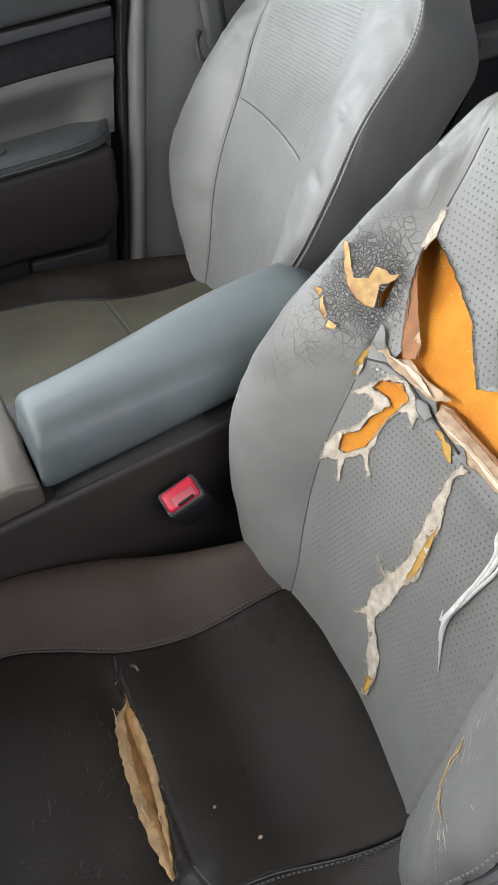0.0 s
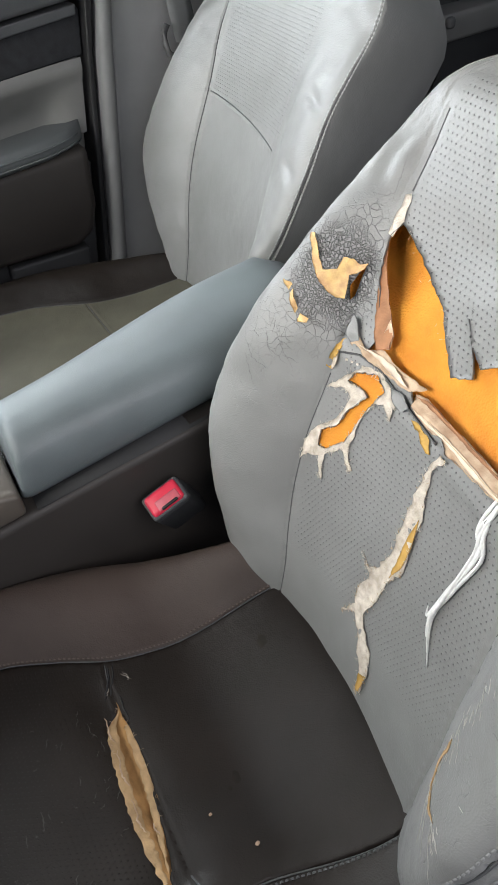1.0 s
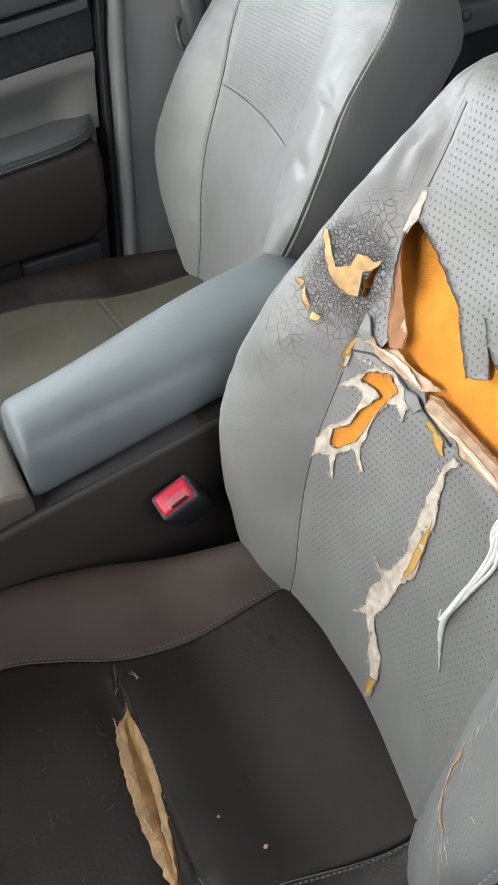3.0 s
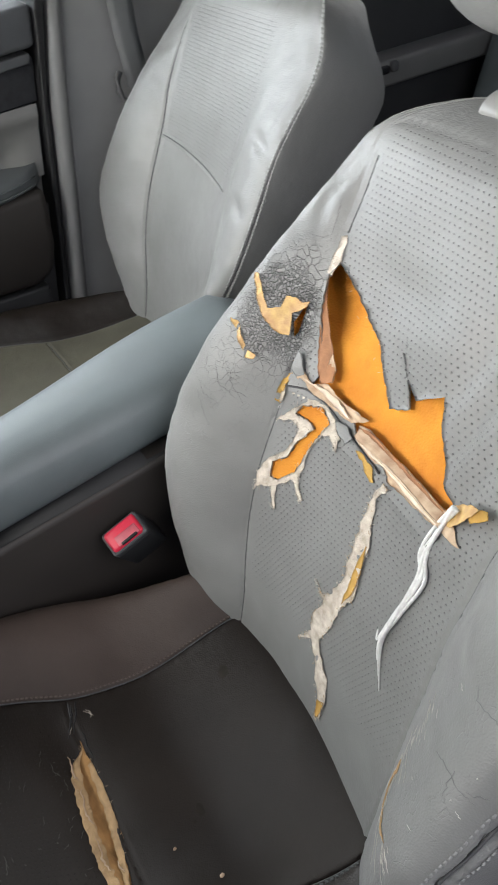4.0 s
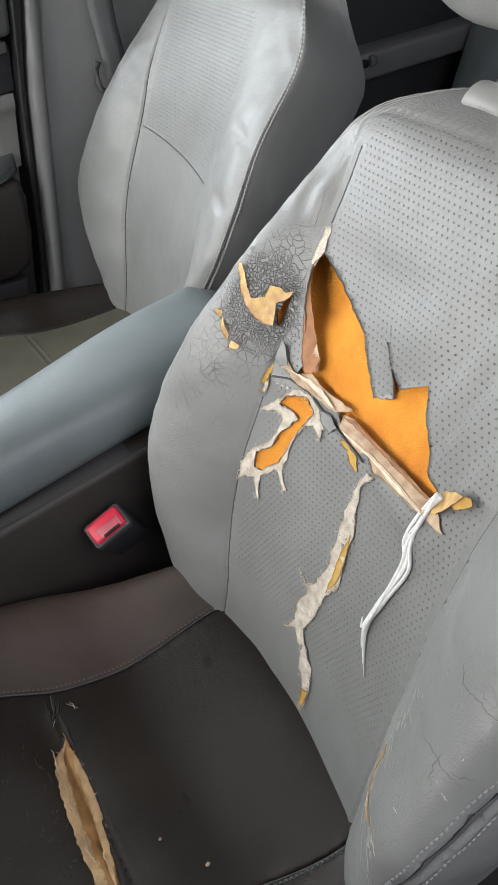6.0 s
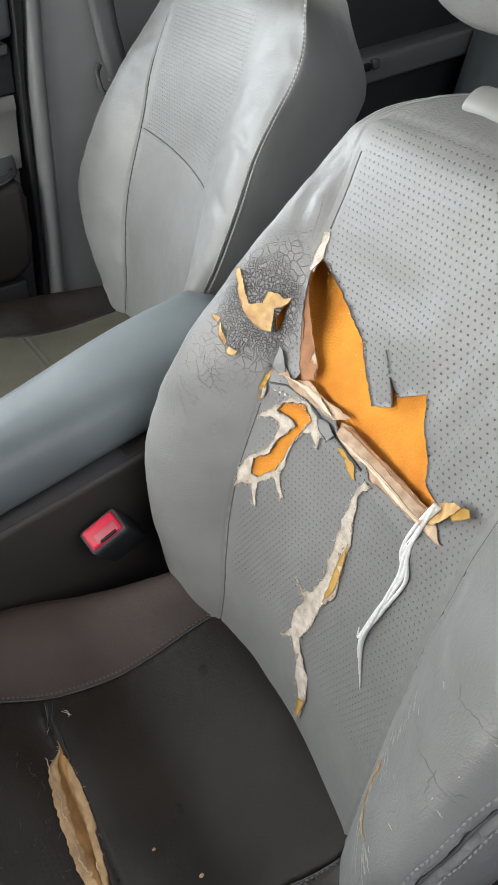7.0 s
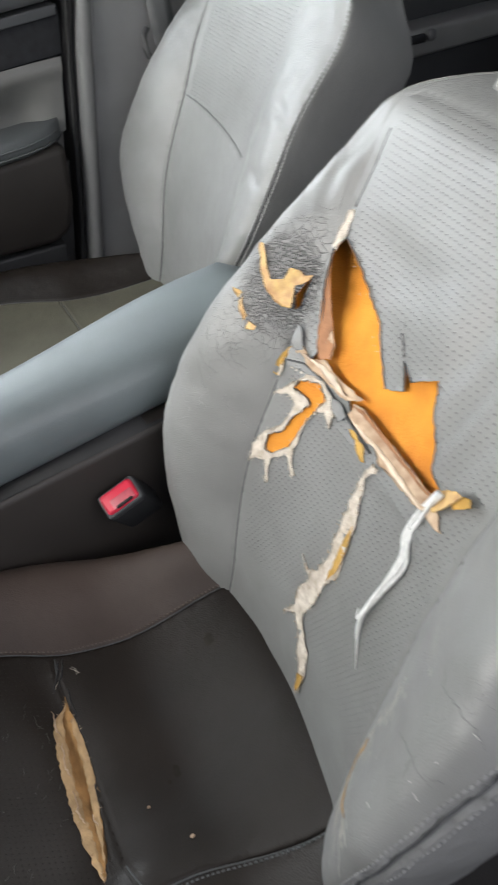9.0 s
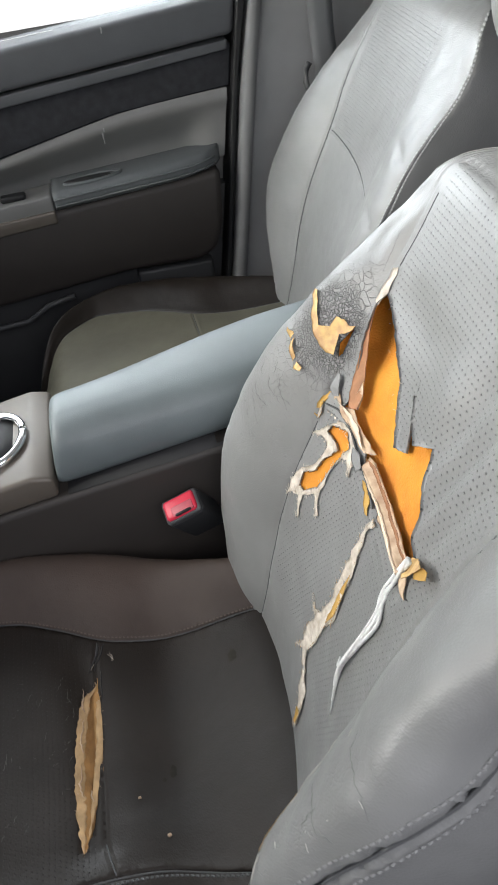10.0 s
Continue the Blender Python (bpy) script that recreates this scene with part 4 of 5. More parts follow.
for lo, hi in ((SEAM, pc.A1), (-pc.A1, -SEAM)):
    part("cushion_bolster", sheet(pc, 0.009, rect(lo, hi, pc.V0, pc.V1), (), (c1, c2), soft_folds, 0, lambda a, v: 0.0), SHADED_SOILED_LEATHER, pseat, "soiled leather bolster with shade in its dark colour")
for line in (c1, c2, c3):
    seam_thread(pc, line, pcush, 0.0009)
seam_thread(pc, [(SEAM + 0.112, v) for v in np.linspace(0.0, 0.50, 40)], pcush, 0.0016, 0.0006, "welt", SHADED_SOILED_LEATHER)
seat_base(pseat, pc)

# ---- driver's seat ----
dseat = thing("driver_seat", "worn grey leather driver's seat with torn backrest and split cushion", "car seat", "front seats")
db = Backrest((-0.052, 0.0, 0.33), 6, 24)
rng = random.Random(3)
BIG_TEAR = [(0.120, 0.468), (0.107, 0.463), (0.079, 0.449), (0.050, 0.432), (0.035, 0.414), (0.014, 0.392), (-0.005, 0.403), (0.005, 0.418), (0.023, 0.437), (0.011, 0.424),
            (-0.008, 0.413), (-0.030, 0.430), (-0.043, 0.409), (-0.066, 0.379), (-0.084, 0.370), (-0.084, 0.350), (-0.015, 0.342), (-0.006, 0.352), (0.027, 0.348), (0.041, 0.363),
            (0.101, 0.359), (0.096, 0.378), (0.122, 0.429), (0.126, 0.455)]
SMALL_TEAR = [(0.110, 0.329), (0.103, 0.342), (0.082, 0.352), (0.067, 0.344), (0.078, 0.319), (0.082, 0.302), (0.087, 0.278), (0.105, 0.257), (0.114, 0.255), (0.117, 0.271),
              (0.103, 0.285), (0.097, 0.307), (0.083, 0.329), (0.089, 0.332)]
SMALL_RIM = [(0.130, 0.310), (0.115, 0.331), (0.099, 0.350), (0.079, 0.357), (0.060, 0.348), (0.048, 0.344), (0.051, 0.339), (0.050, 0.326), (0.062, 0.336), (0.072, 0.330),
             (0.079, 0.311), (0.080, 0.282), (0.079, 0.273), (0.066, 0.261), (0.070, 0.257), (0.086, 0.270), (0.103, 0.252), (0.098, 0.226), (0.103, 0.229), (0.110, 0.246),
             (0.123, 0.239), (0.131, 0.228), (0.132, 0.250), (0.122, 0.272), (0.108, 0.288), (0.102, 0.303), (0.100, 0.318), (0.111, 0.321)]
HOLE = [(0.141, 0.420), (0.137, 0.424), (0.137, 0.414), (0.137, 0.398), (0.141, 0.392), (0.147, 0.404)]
d1, d2, d3 = seam_lines(db, 0.346, -0.06, 0.556, -0.002)
d2 = [(a if v < 0.4 else 0.127, v) for a, v in d2 if v < 0.345 or v > 0.472]
dout = [(spline(v, [-0.05, 0.13, 0.21, 0.27, 0.32, 0.38, 0.46, 0.60], [-0.247, -0.247, -0.252, -0.258, -0.271, -0.294, -0.304, -0.306]), v) for v in np.linspace(-0.05, 0.60, 60)]

top_crease = [(a, 0.590 - 0.006 * (a / 0.14) ** 2) for a in np.linspace(0.015, 0.14, 14)]


def punched(a, v):
    return smooth_step(((0.122 if a > 0 else 0.128) - abs(a)) / 0.006) * smooth_step((v - 0.13) / 0.02) * smooth_step((0.590 - v) / 0.01)


def crazed(a, v):
    u = db.flat(a, v)[0] if a > 0 else -1
    k = math.exp(-(((u - 0.158) / 0.038) ** 2 + ((v - 0.408) / 0.054) ** 2) ** 1.5)
    k2 = 0.26 * math.exp(-(((u - 0.185) / 0.06) ** 2 + ((v - 0.32) / 0.075) ** 2))
    k3 = 0.16 * math.exp(-((a + SEAM + 0.07) / 0.05) ** 2) * smooth_step((0.42 - v) / 0.1)
    return max(k, k2 if a > SEAM - 0.01 else 0.0, k3)


def slack(a, v):
    """Sagging and ripples of the loose cover round the tear."""
    d = soft_folds(a, v) * 0.8
    d += -0.0045 * math.exp(-(((a - 0.055) / 0.05) ** 2 + ((v - 0.475) / 0.022) ** 2))
    d += 0.005 * math.exp(-(((a + 0.012) / 0.022) ** 2 + ((v - 0.462) / 0.028) ** 2))
    d -= 0.004 * math.exp(-(((a + 0.05) / 0.018) ** 2 + ((v - 0.47) / 0.05) ** 2))
    d += 0.0036 * math.sin(a * 190 + v * 40) * math.exp(-(((a + 0.070) / 0.035) ** 2 + ((v - 0.435) / 0.06) ** 2))
    d += 0.003 * math.exp(-((line_distance(a, v, [(0.13, 0.36), (0.02, 0.345), (-0.09, 0.345)]) - 0.012) / 0.010) ** 2)
    d += 0.0016 * noise.noise(Vector((a * 22, v * 22, 4.0)))
    return d


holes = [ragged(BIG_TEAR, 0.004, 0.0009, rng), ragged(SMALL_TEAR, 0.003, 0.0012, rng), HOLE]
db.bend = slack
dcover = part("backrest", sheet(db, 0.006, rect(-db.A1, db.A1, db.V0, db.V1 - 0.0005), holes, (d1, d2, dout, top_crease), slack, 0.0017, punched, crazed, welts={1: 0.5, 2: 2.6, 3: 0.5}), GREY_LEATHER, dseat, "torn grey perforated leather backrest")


def foam_depth(a, v):
    deep = -0.0045 - 0.022 * smooth_step((a - 0.05) / 0.075) * smooth_step((v - 0.385) / 0.05) + 0.0016 * noise.noise(Vector((a * 60, v * 60, 0.5)))
    near = smooth_step((0.352 - v) / 0.01)
    return min(deep, slack(a, v) - 0.0038) * (1 - near) + (slack(a, v) - 0.0016) * near


RUST = material("rust_brown_lining", (0.34, 0.16, 0.075), 0.8, grain=0.0008, grain_size=500, mottle=0.35, mottle_size=70)
PEEL = material("peeled_skin", (0.62, 0.44, 0.17), 0.6, grain=0.0006, grain_size=600, mottle=0.3, mottle_size=75, tint=(0.40, 0.215, 0.105))
part("foam_core", sheet(db, 0.005, rect(-0.125, 0.160, 0.20, 0.49), (), (), foam_depth, 0.0, groove=0), FOAM, dcover, "bare orange upholstery foam")
ripple = lambda k, f: (lambda a, v: k * noise.noise(Vector((a * f, v * f, 2))))
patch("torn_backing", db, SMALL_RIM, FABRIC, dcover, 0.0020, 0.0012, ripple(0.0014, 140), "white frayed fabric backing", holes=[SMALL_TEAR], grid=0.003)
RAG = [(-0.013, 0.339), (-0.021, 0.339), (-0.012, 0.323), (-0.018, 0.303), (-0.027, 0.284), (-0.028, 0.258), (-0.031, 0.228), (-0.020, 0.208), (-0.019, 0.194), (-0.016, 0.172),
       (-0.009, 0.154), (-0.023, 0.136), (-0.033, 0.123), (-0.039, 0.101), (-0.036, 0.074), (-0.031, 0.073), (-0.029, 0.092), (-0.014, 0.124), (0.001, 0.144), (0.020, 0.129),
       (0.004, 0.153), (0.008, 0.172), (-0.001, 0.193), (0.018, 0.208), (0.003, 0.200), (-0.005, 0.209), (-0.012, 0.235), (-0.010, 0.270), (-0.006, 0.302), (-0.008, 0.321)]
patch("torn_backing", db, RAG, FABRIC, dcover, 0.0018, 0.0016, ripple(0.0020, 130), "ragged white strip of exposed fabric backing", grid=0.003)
patch("foam_sliver", db, [(-0.024, 0.283), (-0.022, 0.268), (-0.021, 0.246), (-0.021, 0.214), (-0.028, 0.232), (-0.029, 0.258)], YELLOW, dcover, 0.0034, 0.0006, None, "yellow sliver of foam")
patch("foam_sliver", db, [(-0.029, 0.095), (-0.038, 0.102), (-0.036, 0.077), (-0.032, 0.073)], YELLOW, dcover, 0.0034, 0.0006, None, "yellow sliver of foam")
patch("torn_lining", db, [(0.037, 0.362), (0.023, 0.367), (-0.006, 0.363), (-0.042, 0.364), (-0.078, 0.364), (-0.086, 0.367), (-0.085, 0.350), (-0.046, 0.344), (-0.015, 0.342), (-0.006, 0.352), (0.005, 0.346), (0.027, 0.348)],
      LINING, dcover, 0.0016, 0.0008, lambda a, v: 0.004 * math.exp(-((v - 0.355) / 0.0035) ** 2) - 0.003 * math.exp(-((v - 0.362) / 0.003) ** 2), "tan seam lining pulled through the tear", grid=0.003)
patch("torn_lining", db, [(-0.080, 0.362), (-0.087, 0.368), (-0.108, 0.354), (-0.084, 0.350)], LINING, dcover, 0.0026, 0.0006, None, "tan seam lining tip")
patch("torn_lining", db, [(0.130, 0.373), (0.111, 0.370), (0.103, 0.364), (0.083, 0.375), (0.062, 0.371), (0.027, 0.373), (0.043, 0.361), (0.079, 0.357), (0.103, 0.358), (0.122, 0.359)],
      LINING, dcover, 0.0026, 0.0010, ripple(0.0035, 60), "crumpled tan lining at the seam", grid=0.003)
patch("torn_lining", db, [(0.128, 0.454), (0.118, 0.431), (0.102, 0.410), (0.082, 0.392), (0.079, 0.379), (0.090, 0.371), (0.101, 0.382), (0.117, 0.413)], RUST, dcover,
      -0.001, 0.0006, lambda a, v: 0.004 * smooth_step((0.42 - v) / 0.04), "brown curled edge of lining", grid=0.003)
patch("torn_lining", db, [(0.090, 0.400), (0.080, 0.390), (0.079, 0.378), (0.086, 0.374), (0.091, 0.386)], LINING, dcover, 0.0045, 0.0006, None, "pale curled edge of lining", grid=0.003)
patch("torn_backing", db, [(0.1290, 0.488), (0.1245, 0.491), (0.1225, 0.480), (0.1200, 0.470), (0.1240, 0.455), (0.1295, 0.456), (0.1300, 0.473)], FABRIC, dcover, 0.0022, 0.0010, ripple(0.002, 120), "white frayed fabric at the top of the tear", grid=0.003)
patch("torn_flap", db, [(0.229, 0.428), (0.221, 0.430), (0.201, 0.419), (0.183, 0.407), (0.169, 0.413), (0.169, 0.424), (0.157, 0.426), (0.145, 0.424), (0.135, 0.428), (0.137, 0.423), (0.145, 0.416), (0.153, 0.412),
                        (0.149, 0.403), (0.147, 0.392), (0.157, 0.390), (0.169, 0.392), (0.179, 0.396), (0.197, 0.407), (0.211, 0.418)], PEEL, dcover,
      0.0028, 0.0005, lambda a, v: 0.004 * smooth_step((0.155 - a) / 0.02) + 0.0007 * math.sin(a * 210 + v * 160), "curled tan flap of peeled leather", grid=0.003)
patch("torn_flap", db, [(0.219, 0.383), (0.209, 0.384), (0.191, 0.372), (0.183, 0.363), (0.171, 0.363), (0.171, 0.359), (0.179, 0.355), (0.189, 0.364), (0.205, 0.376)], PEEL, dcover, 0.0024, 0.0004, lambda a, v: 0.002 * math.sin(a * 300), "thin curled sliver of peeled leather", grid=0.0028)
patch("torn_flap", db, [(0.139, 0.328), (0.139, 0.342), (0.135, 0.357), (0.129, 0.361), (0.128, 0.348), (0.133, 0.327)], YELLOW, dcover, 0.0022, 0.0006, lambda a, v: 0.002 * math.sin(v * 260), "thin curled sliver of peeled leather", grid=0.0028)
patch("torn_flap", db, [(0.129, 0.350), (0.127, 0.340), (0.131, 0.328), (0.134, 0.332), (0.133, 0.346)], FABRIC, dcover, 0.0040, 0.0006, None, "white edge of peeled leather", grid=0.0028)
patch("torn_flap", db, [(-0.080, 0.358), (-0.084, 0.373), (-0.102, 0.388), (-0.113, 0.392), (-0.106, 0.377), (-0.096, 0.362)], PEEL, dcover, 0.005, 0.0008, lambda a, v: 0.008 * smooth_step((-0.085 - a) / 0.03), "twisted tan tail of lining", grid=0.003)
patch("torn_flap", db, [(-0.110, 0.390), (-0.117, 0.394), (-0.121, 0.390), (-0.110, 0.378), (-0.106, 0.380)], YELLOW, dcover, 0.0135, 0.0005, None, "yellowed end of the twisted tail", grid=0.003)
patch("torn_backing", db, [(0.030, 0.342), (0.025, 0.344), (0.004, 0.341), (-0.004, 0.333), (0.000, 0.331), (0.014, 0.337)], YELLOW, dcover, 0.0016, 0.0012, None, "narrow frayed slit", grid=0.0028)
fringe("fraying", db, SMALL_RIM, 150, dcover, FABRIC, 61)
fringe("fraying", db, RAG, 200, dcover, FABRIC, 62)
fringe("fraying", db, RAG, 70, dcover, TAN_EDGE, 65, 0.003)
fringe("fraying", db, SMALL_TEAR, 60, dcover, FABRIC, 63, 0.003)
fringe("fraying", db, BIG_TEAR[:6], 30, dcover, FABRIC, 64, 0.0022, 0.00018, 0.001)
PALE_LINING = material("pale_lining", (0.70, 0.58, 0.45), 0.75, grain=0.0006, grain_size=500, mottle=0.25, mottle_size=90)
# folds of the pulled lining: pale selvedge, rust fold, and the dark sewn edge of the lower panel
patch("lining_fold", db, [(0.030, 0.3535), (-0.010, 0.3565), (-0.080, 0.3560), (-0.084, 0.3530), (-0.046, 0.3500), (-0.010, 0.3530), (0.010, 0.3510)], PALE_LINING, dcover, 0.0075, 0.0005, None, "pale selvedge of the seam lining", grid=0.003)
patch("lining_fold", db, [(0.036, 0.3625), (0.020, 0.3665), (-0.040, 0.3645), (-0.080, 0.3655), (-0.080, 0.3635), (-0.040, 0.3620), (0.020, 0.3635)], RUST, dcover, 0.0048, 0.0004, None, "rust-brown fold of the seam lining", grid=0.003)
patch("lining_fold", db, [(0.110, 0.3660), (0.082, 0.3705), (0.056, 0.3680), (0.044, 0.3640), (0.060, 0.3630), (0.084, 0.3660)], PALE_LINING, dcover, 0.0062, 0.0006, ripple(0.002, 90), "pale crumpled lining", grid=0.003)
seam_thread(db, [(0.126, 0.349), (0.108, 0.356), (0.080, 0.3575), (0.050, 0.350), (0.024, 0.3455), (-0.004, 0.3425)], dcover, 0.0010, 0.0016, "torn_seam")
stitches("torn_stitching", db, [(0.118, 0.346), (0.080, 0.3535), (0.050, 0.3455)], 0.0, dcover, 0.003, 0.0062, FABRIC)
patch("torn_flap", db, [(0.1285, 0.385), (0.119, 0.379), (0.112, 0.368), (0.120, 0.362), (0.128, 0.366)], GREY_LEATHER, dcover, 0.0065, 0.0007, ripple(0.003, 80), "curled grey scrap of perforated leather", grid=0.003)
patch("torn_flap", db, [(0.060, 0.3525), (0.047, 0.3555), (0.036, 0.3500), (0.041, 0.3405), (0.053, 0.3445)], GREY_LEATHER, dcover, 0.0060, 0.0007, ripple(0.003, 80), "curled grey scrap of perforated leather", grid=0.003)
CREASE = material("crease_dark", (0.15, 0.15, 0.148), 0.8)
SCRATCH = material("pale_scratch", (0.52, 0.50, 0.46), 0.8)
marks_on("creasing", db, [[(0.205, 0.335), (0.190, 0.318), (0.172, 0.312)], [(0.214, 0.309), (0.202, 0.300), (0.186, 0.297)], [(0.212, 0.300), (0.200, 0.283), (0.184, 0.268)], [(0.21, 0.272), (0.20, 0.266)],
                         [(0.187, 0.345), (0.184, 0.326), (0.166, 0.310)], [(0.200, 0.348), (0.194, 0.333)], [(0.180, 0.318), (0.163, 0.318)], [(0.222, 0.34), (0.213, 0.326), (0.206, 0.322)],
                         [(0.165, 0.515), (0.155, 0.498), (0.147, 0.480)], [(0.185, 0.478), (0.165, 0.480), (0.150, 0.486)],
                         [(0.022, 0.440), (0.026, 0.447)], [(0.036, 0.415), (0.030, 0.417)]], 0.0003, 0.0, CREASE, dcover, 5)
marks_on("creasing", db, [[(-0.200, 0.331), (-0.206, 0.324), (-0.224, 0.3286), (-0.241, 0.3286), (-0.252, 0.322)], [(-0.2005, 0.2764), (-0.212, 0.2811), (-0.2296, 0.2811), (-0.2412, 0.281)],
                         [(-0.218, 0.285), (-0.222, 0.268)], [(-0.232, 0.283), (-0.246, 0.290)]], 0.00042, 0.0, CREASE, dcover, 6)
# rubbed edge of the outer bolster
RUBBED = [(-0.177, 0.300), (-0.166, 0.2526), (-0.1715, 0.2194), (-0.1725, 0.2020), (-0.183, 0.1956), (-0.2005, 0.1956), (-0.212, 0.199), (-0.222, 0.186)]
g = random.Random(12)
flecks = []
for k in range(90):
    i = g.choice((0, 0, 1, 1, 2, 3, 3, 4, 5, 6))
    t = g.random()
    (ax, ay), (bx, by) = RUBBED[i], RUBBED[i + 1]
    spread = 0.006 if i < 2 else 0.0026
    a, v = ax + (bx - ax) * t + g.gauss(0, spread), ay + (by - ay) * t + g.gauss(0, spread)
    flecks.append([(a, v), (a - 0.003 - 0.003 * g.random(), v - 0.005 * g.random())])
for k in range(9):
    a, v = -0.222 + g.gauss(0, 0.02), 0.262 + g.gauss(0, 0.03)
    flecks.append([(a, v), (a + g.uniform(-0.006, 0.006), v - 0.003 * g.random())])
flecks += [[(-0.190, 0.1950), (-0.204, 0.180), (-0.218, 0.162)], [(-0.206, 0.197), (-0.222, 0.176), (-0.236, 0.160)], [(-0.183, 0.193), (-0.199, 0.176), (-0.205, 0.160)]]
marks_on("scratching", db, flecks, 0.00032, 0.0002, SCRATCH, dcover, 8, 0.0005)
patch("worn_patch", db, [(-0.1700, 0.2230), (-0.1735, 0.2200), (-0.1750, 0.2040), (-0.1840, 0.1975), (-0.2010, 0.1975), (-0.2090, 0.2000), (-0.2000, 0.1940), (-0.1825, 0.1935), (-0.1715, 0.2010)], TAN_EDGE, dcover, 0.0006, 0.0011, None, "rubbed tan edge of the bolster", grid=0.0028)
# loose white strands hanging from the tear
for k in range(5):
    r = random.Random(40 + k)
    base = [(-0.092, 0.377), (-0.082, 0.346), (-0.081, 0.323), (-0.088, 0.306), (-0.082, 0.267), (-0.076, 0.231), (-0.090 + 0.0045 * k, 0.194 + 0.011 * k)]
    pts = []
    for i, (u, v) in enumerate(base):
        sway = (0.0026 * math.sin(i * 1.7 + k * 1.3)) * (0.3 if i in (0, 4, 5, 6) else 1.0)
        pts.append(db.at(u + sway + (k - 2) * 0.0011, v, 0.0024 + 0.0008 * (k % 3) + (0.006 if i == 0 else 0)))
    fine = []
    for i in range(len(pts) - 1):
        p0, p1, p2, p3 = pts[max(0, i - 1)], pts[i], pts[i + 1], pts[min(len(pts) - 1, i + 2)]
        for j in range(7):
            t = j / 7
            fine.append(0.5 * (2 * p1 + (p2 - p0) * t + (2 * p0 - 5 * p1 + 4 * p2 - p3) * t * t + (3 * p1 - p0 - 3 * p2 + p3) * t ** 3))
    fine.append(pts[-1])
    part("strand", tube(fine, 0.0016, 7, [1.0 - 0.75 * smooth_step((i / len(fine) - 0.75) / 0.25) for i in range(len(fine))]), THREAD, dcover, "loose white fabric strand")
seam_thread(db, d1, dcover)
seam_thread(db, [q for q in d2 if q[1] < 0.33], dcover)
seam_thread(db, [q for q in d2 if q[1] > 0.48], dcover)
seam_thread(db, [(-0.106, 0.354), (-0.120, 0.352), (-0.131, 0.347)], dcover)
seam_thread(db, dout, dcover, 0.0014)
stitches("stitching", db, dout, 0.0078, dcover, mat=LEATHER_THREAD)
stitches("stitching", db, dout, -0.0078, dcover, mat=LEATHER_THREAD)
back_shell(dseat, db)
headrest(dseat, db)

# split cushion
dc = Cushion(0.0, 0.010, 0.337)
dc.inner, dc.outboard = [1.0, 1.05, 1.35, 1.6], [0.165, 0.150, 0.121, 0.113, 0.110, 0.110]
e1, e2, e3 = seam_lines(dc, 0.213, 0.0, 0.50, 0.018)
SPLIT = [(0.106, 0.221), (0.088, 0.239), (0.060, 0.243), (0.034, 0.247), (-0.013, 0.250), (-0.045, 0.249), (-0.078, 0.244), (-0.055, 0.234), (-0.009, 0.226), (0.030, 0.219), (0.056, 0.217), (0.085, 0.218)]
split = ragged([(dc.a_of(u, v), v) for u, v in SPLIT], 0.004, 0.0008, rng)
e3 = [q for q in e3 if q[0] > 0.095 or q[0] < -0.075]


def cushion_perf(a, v):
    return smooth_step((0.128 - abs(a)) / 0.008) * smooth_step((v - 0.232) / 0.01)


def sag(a, v):
    d = soft_folds(a, v) * 0.5 + 0.002 * noise.noise(Vector((a * 12, v * 12, 6.0)))
    return d - 0.006 * math.exp(-((v - 0.232) / 0.02) ** 2) * smooth_step((0.12 - abs(a)) / 0.03)


dc.bend = sag
for lo, hi, skin in ((SEAM, dc.A1, BROWN_LEATHER), (-dc.A1, -SEAM, SHADED_SOILED_LEATHER)):
    part("cushion_bolster", sheet(dc, 0.008, rect(lo, hi, dc.V0, dc.V1), (), (e1, e2), sag, 0, None, None), skin, dseat, "dark brown leather bolster with shade in its colour")
dcush = part("cushion_panel", sheet(dc, 0.007, rect(-SEAM, SEAM, dc.V0, dc.V1), [split], (e1, e2, e3), sag, 0.003, cushion_perf), SHADED_SOILED_LEATHER, dseat, "soiled leather cushion with shade in its dark colour and a long split")
part("cushion_foam", sheet(dc, 0.005, rect(-0.10, 0.125, 0.19, 0.275), (), (), lambda a, v: -0.006 - 0.012 * math.exp(-((v - 0.232 - 0.02 * a) / 0.005) ** 2) + 0.0015 * noise.noise(Vector((a * 70, v * 70, 0))), 0.0, groove=0), OLD_FOAM, dcush, "browned old foam inside the split")
for line in (e1, e2, [q for q in e3 if q[0] > 0.09], [q for q in e3 if q[0] < -0.07]):
    seam_thread(dc, line, dcush, 0.0009)
patch("split_edge", dc, [(0.106, 0.219), (0.088, 0.240), (0.060, 0.245), (0.034, 0.249), (-0.013, 0.252), (-0.045, 0.250), (-0.082, 0.245), (-0.050, 0.241), (-0.010, 0.241), (0.034, 0.238), (0.060, 0.234), (0.090, 0.229)], TAN_EDGE, dcush, 0.0006, 0.0015, None, "tan torn edge of the lining", grid=0.0035, plan=True)
patch("split_edge", dc, [(0.085, 0.217), (0.056, 0.216), (0.030, 0.218), (-0.009, 0.225), (-0.070, 0.241), (-0.012, 0.233), (0.028, 0.227), (0.055, 0.225), (0.084, 0.223)], TAN_EDGE, dcush, -0.0015, 0.001, None, "tan torn edge of the lining", grid=0.0035, plan=True)
for side in (1, -1):
    seam_thread(dc, [(side * (SEAM + 0.112), v) for v in np.linspace(0.0, 0.50, 40)], dcush, 0.0016, 0.0006, "welt", BROWN_LEATHER)
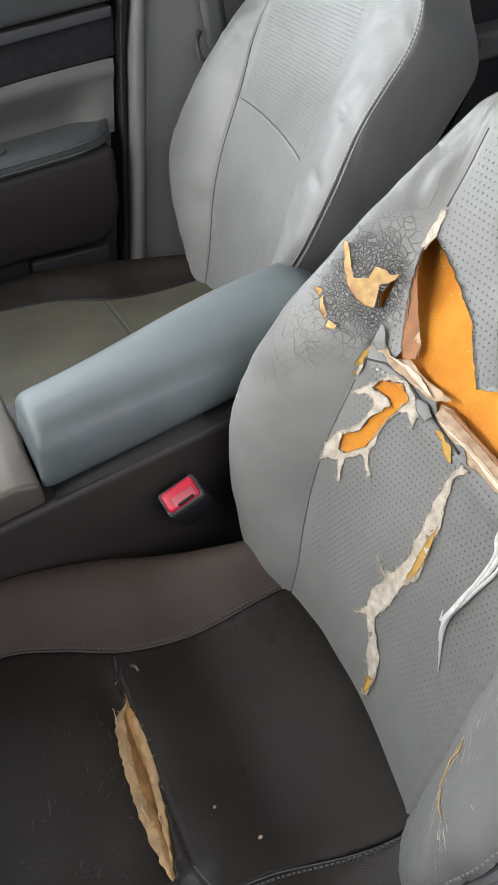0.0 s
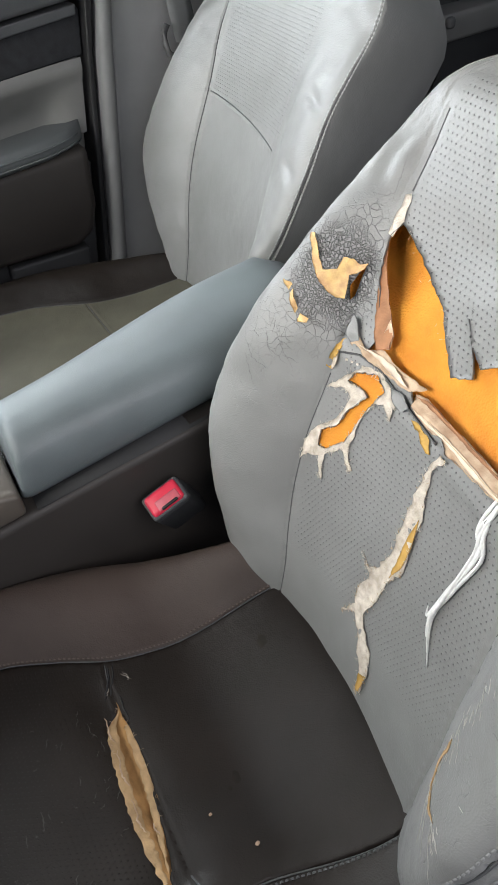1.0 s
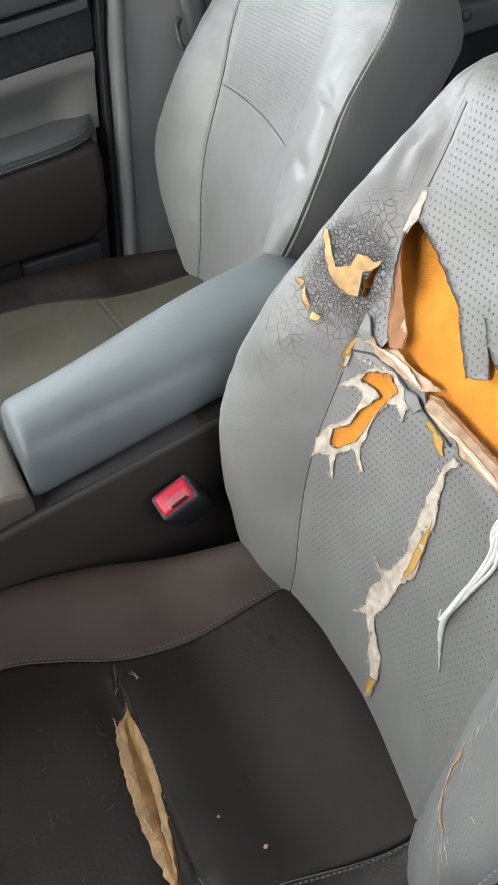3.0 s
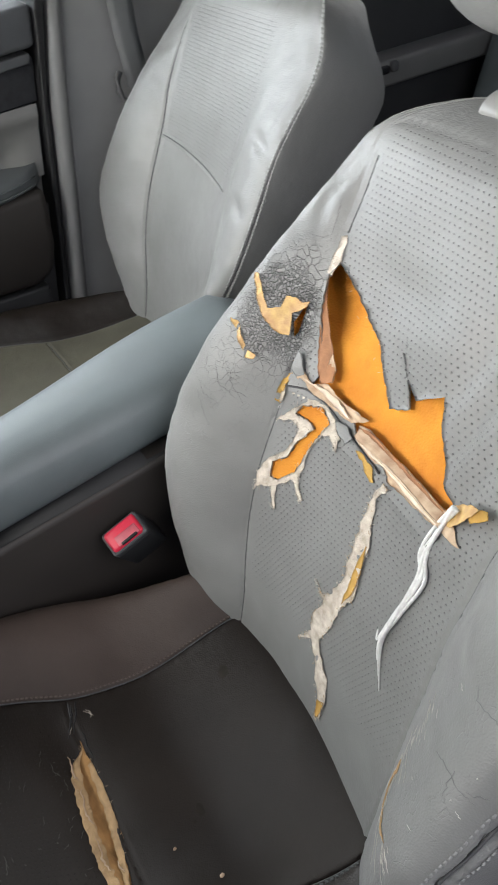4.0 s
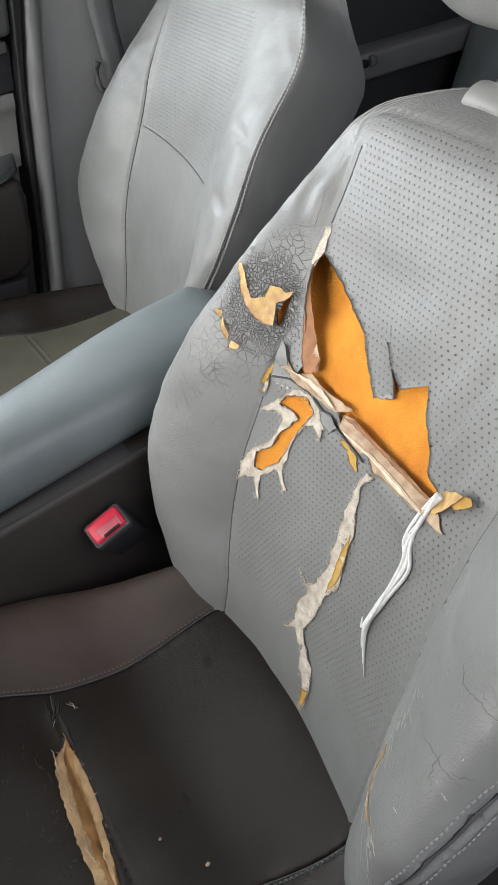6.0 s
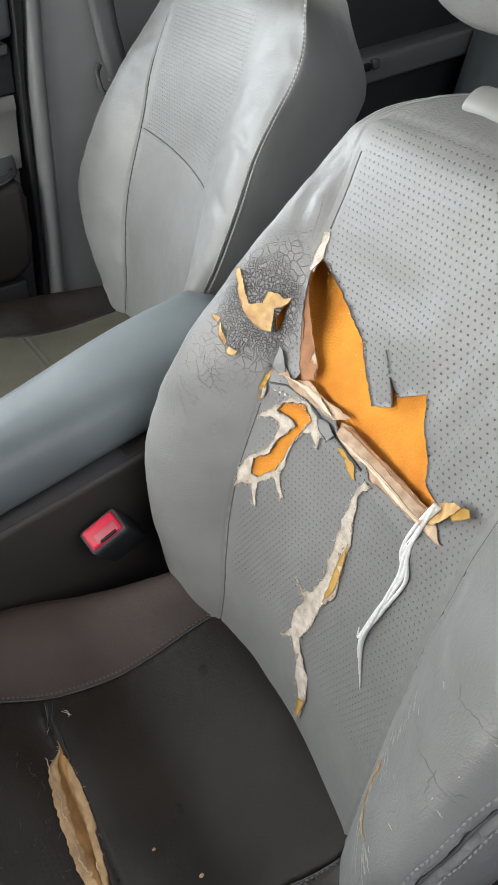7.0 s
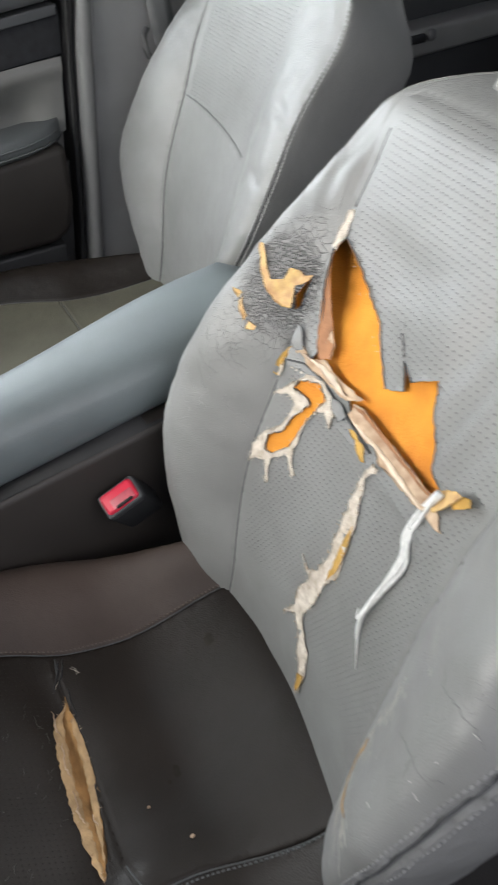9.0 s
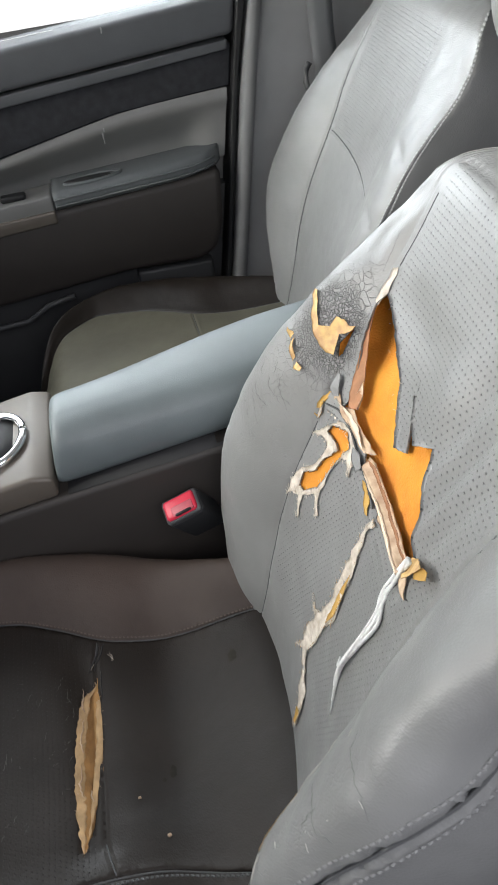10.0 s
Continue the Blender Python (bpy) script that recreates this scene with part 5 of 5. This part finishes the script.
# Black rods on the cushion stand for the shade inside fold and slit
marks_on("creasing", dc, [[(0.131, 0.205), (0.115, 0.212), (0.098, 0.222)], [(0.131, 0.209), (0.112, 0.217), (0.095, 0.229)], [(0.098, 0.213), (0.085, 0.214), (0.070, 0.215)]], 0.0013, 0.0004, RUBBER, dcush, 21, 0.0008)
marks_on("fraying", dc, [[(0.118, 0.200), (0.112, 0.197), (0.108, 0.199)], [(0.116, 0.203), (0.109, 0.195)], [(0.104, 0.220), (0.098, 0.226)]], 0.0004, 0.002, FABRIC, dcush, 22, 0.0008)
marks_on("frayed_edge", dc, [[(0.078, 0.236), (0.062, 0.239), (0.056, 0.236)], [(0.050, 0.238), (0.030, 0.243), (0.020, 0.240)], [(0.010, 0.243), (-0.012, 0.246), (-0.025, 0.243)], [(-0.02, 0.235), (-0.034, 0.233)]], 0.0011, 0.0012, LINING, dcush, 23, 0.001)
BROWN_THREAD = material("brown_thread", (0.105, 0.08, 0.067), 0.8)
stitches("stitching", dc, [(SEAM + 0.107, v) for v in np.linspace(0.02, 0.40, 60)], 0.0, dcush, 0.0036, 0.0046, BROWN_THREAD)
stitches("stitching", dc, [(SEAM + 0.0035, v) for v in np.linspace(0.01, 0.42, 60)], 0.0, dcush, 0.0030, 0.0046, BROWN_THREAD)
stitches("stitching", dc, [(-SEAM - 0.0035, v) for v in np.linspace(0.02, 0.40, 60)], 0.0, dcush, 0.0030, 0.0046, SEAM_DARK)
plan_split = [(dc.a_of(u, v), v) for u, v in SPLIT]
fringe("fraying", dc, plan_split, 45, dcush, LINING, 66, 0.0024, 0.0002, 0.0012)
SCUFF = material("dull_scuff", (0.085, 0.080, 0.072), 0.8)
g3 = random.Random(77)
scuffs = []
for k in range(60):
    a, v = g3.uniform(-0.06, 0.10), g3.uniform(0.245, 0.36)
    if abs(v - 0.24 - 0.6 * (0.1 - a)) < 0.06:
        scuffs.append([(a, v), (a + g3.uniform(-0.010, 0.004), v + g3.uniform(0.0, 0.006))])
marks_on("scuffing", dc, scuffs, 0.00035, 0.0002, SCUFF, dcush, 31, 0.0006)
STAIN = material("grease_stain", (0.029, 0.024, 0.020), 0.75, mottle=0.3, mottle_size=80, spec=0.1)
for (u, v), k in (((-0.022, 0.148), 0.8), ((0.074, 0.060), 1.0), ((-0.028, 0.158), 0.4)):
    g2 = random.Random(int(1000 * abs(u)))
    ring = [(u + 0.0075 * k * math.cos(t) * g2.uniform(0.7, 1.2), v + 0.0055 * k * math.sin(t) * g2.uniform(0.7, 1.2)) for t in np.linspace(0, math.tau, 14, endpoint=False)]
    patch("stain", dc, ring, STAIN, dcush, 0.0006, 0.0005, None, "dark grease stain", thick=0.0, plan=True)
seat_base(dseat, dc)
# hinge covers at the root of each backrest
for owner, at in ((dseat, (-0.015, 0.212, 0.357)), (pseat, (0.222, 0.965, 0.330))):
    part("hinge_cover", rounded_box((0.075, 0.026, 0.022), 0.007, 3, at, Matrix.Rotation(radians(-20), 4, "Y")), PLASTIC, owner, "black plastic hinge cover")
# crumbs on the driver's cushion
for k, (x, y) in enumerate(((-0.160, -0.075), (-0.020, -0.085), (-0.185, -0.030))):
    crumb = thing("crumb", "small pale crumb of foam on the cushion", "crumb")
    u, v = y - 0.01, -x
    bm = bmesh.new()
    bmesh.ops.create_icosphere(bm, subdivisions=1, radius=0.0016 + 0.0005 * (k == 0))
    q = dc.on(u, v, 0.001)
    for w in bm.verts:
        w.co = q + Vector((w.co.x * 1.3, w.co.y, w.co.z * 0.8)) * (1 + 0.25 * noise.noise(w.co * 900))
    part("lump", bm, LINING, crumb)
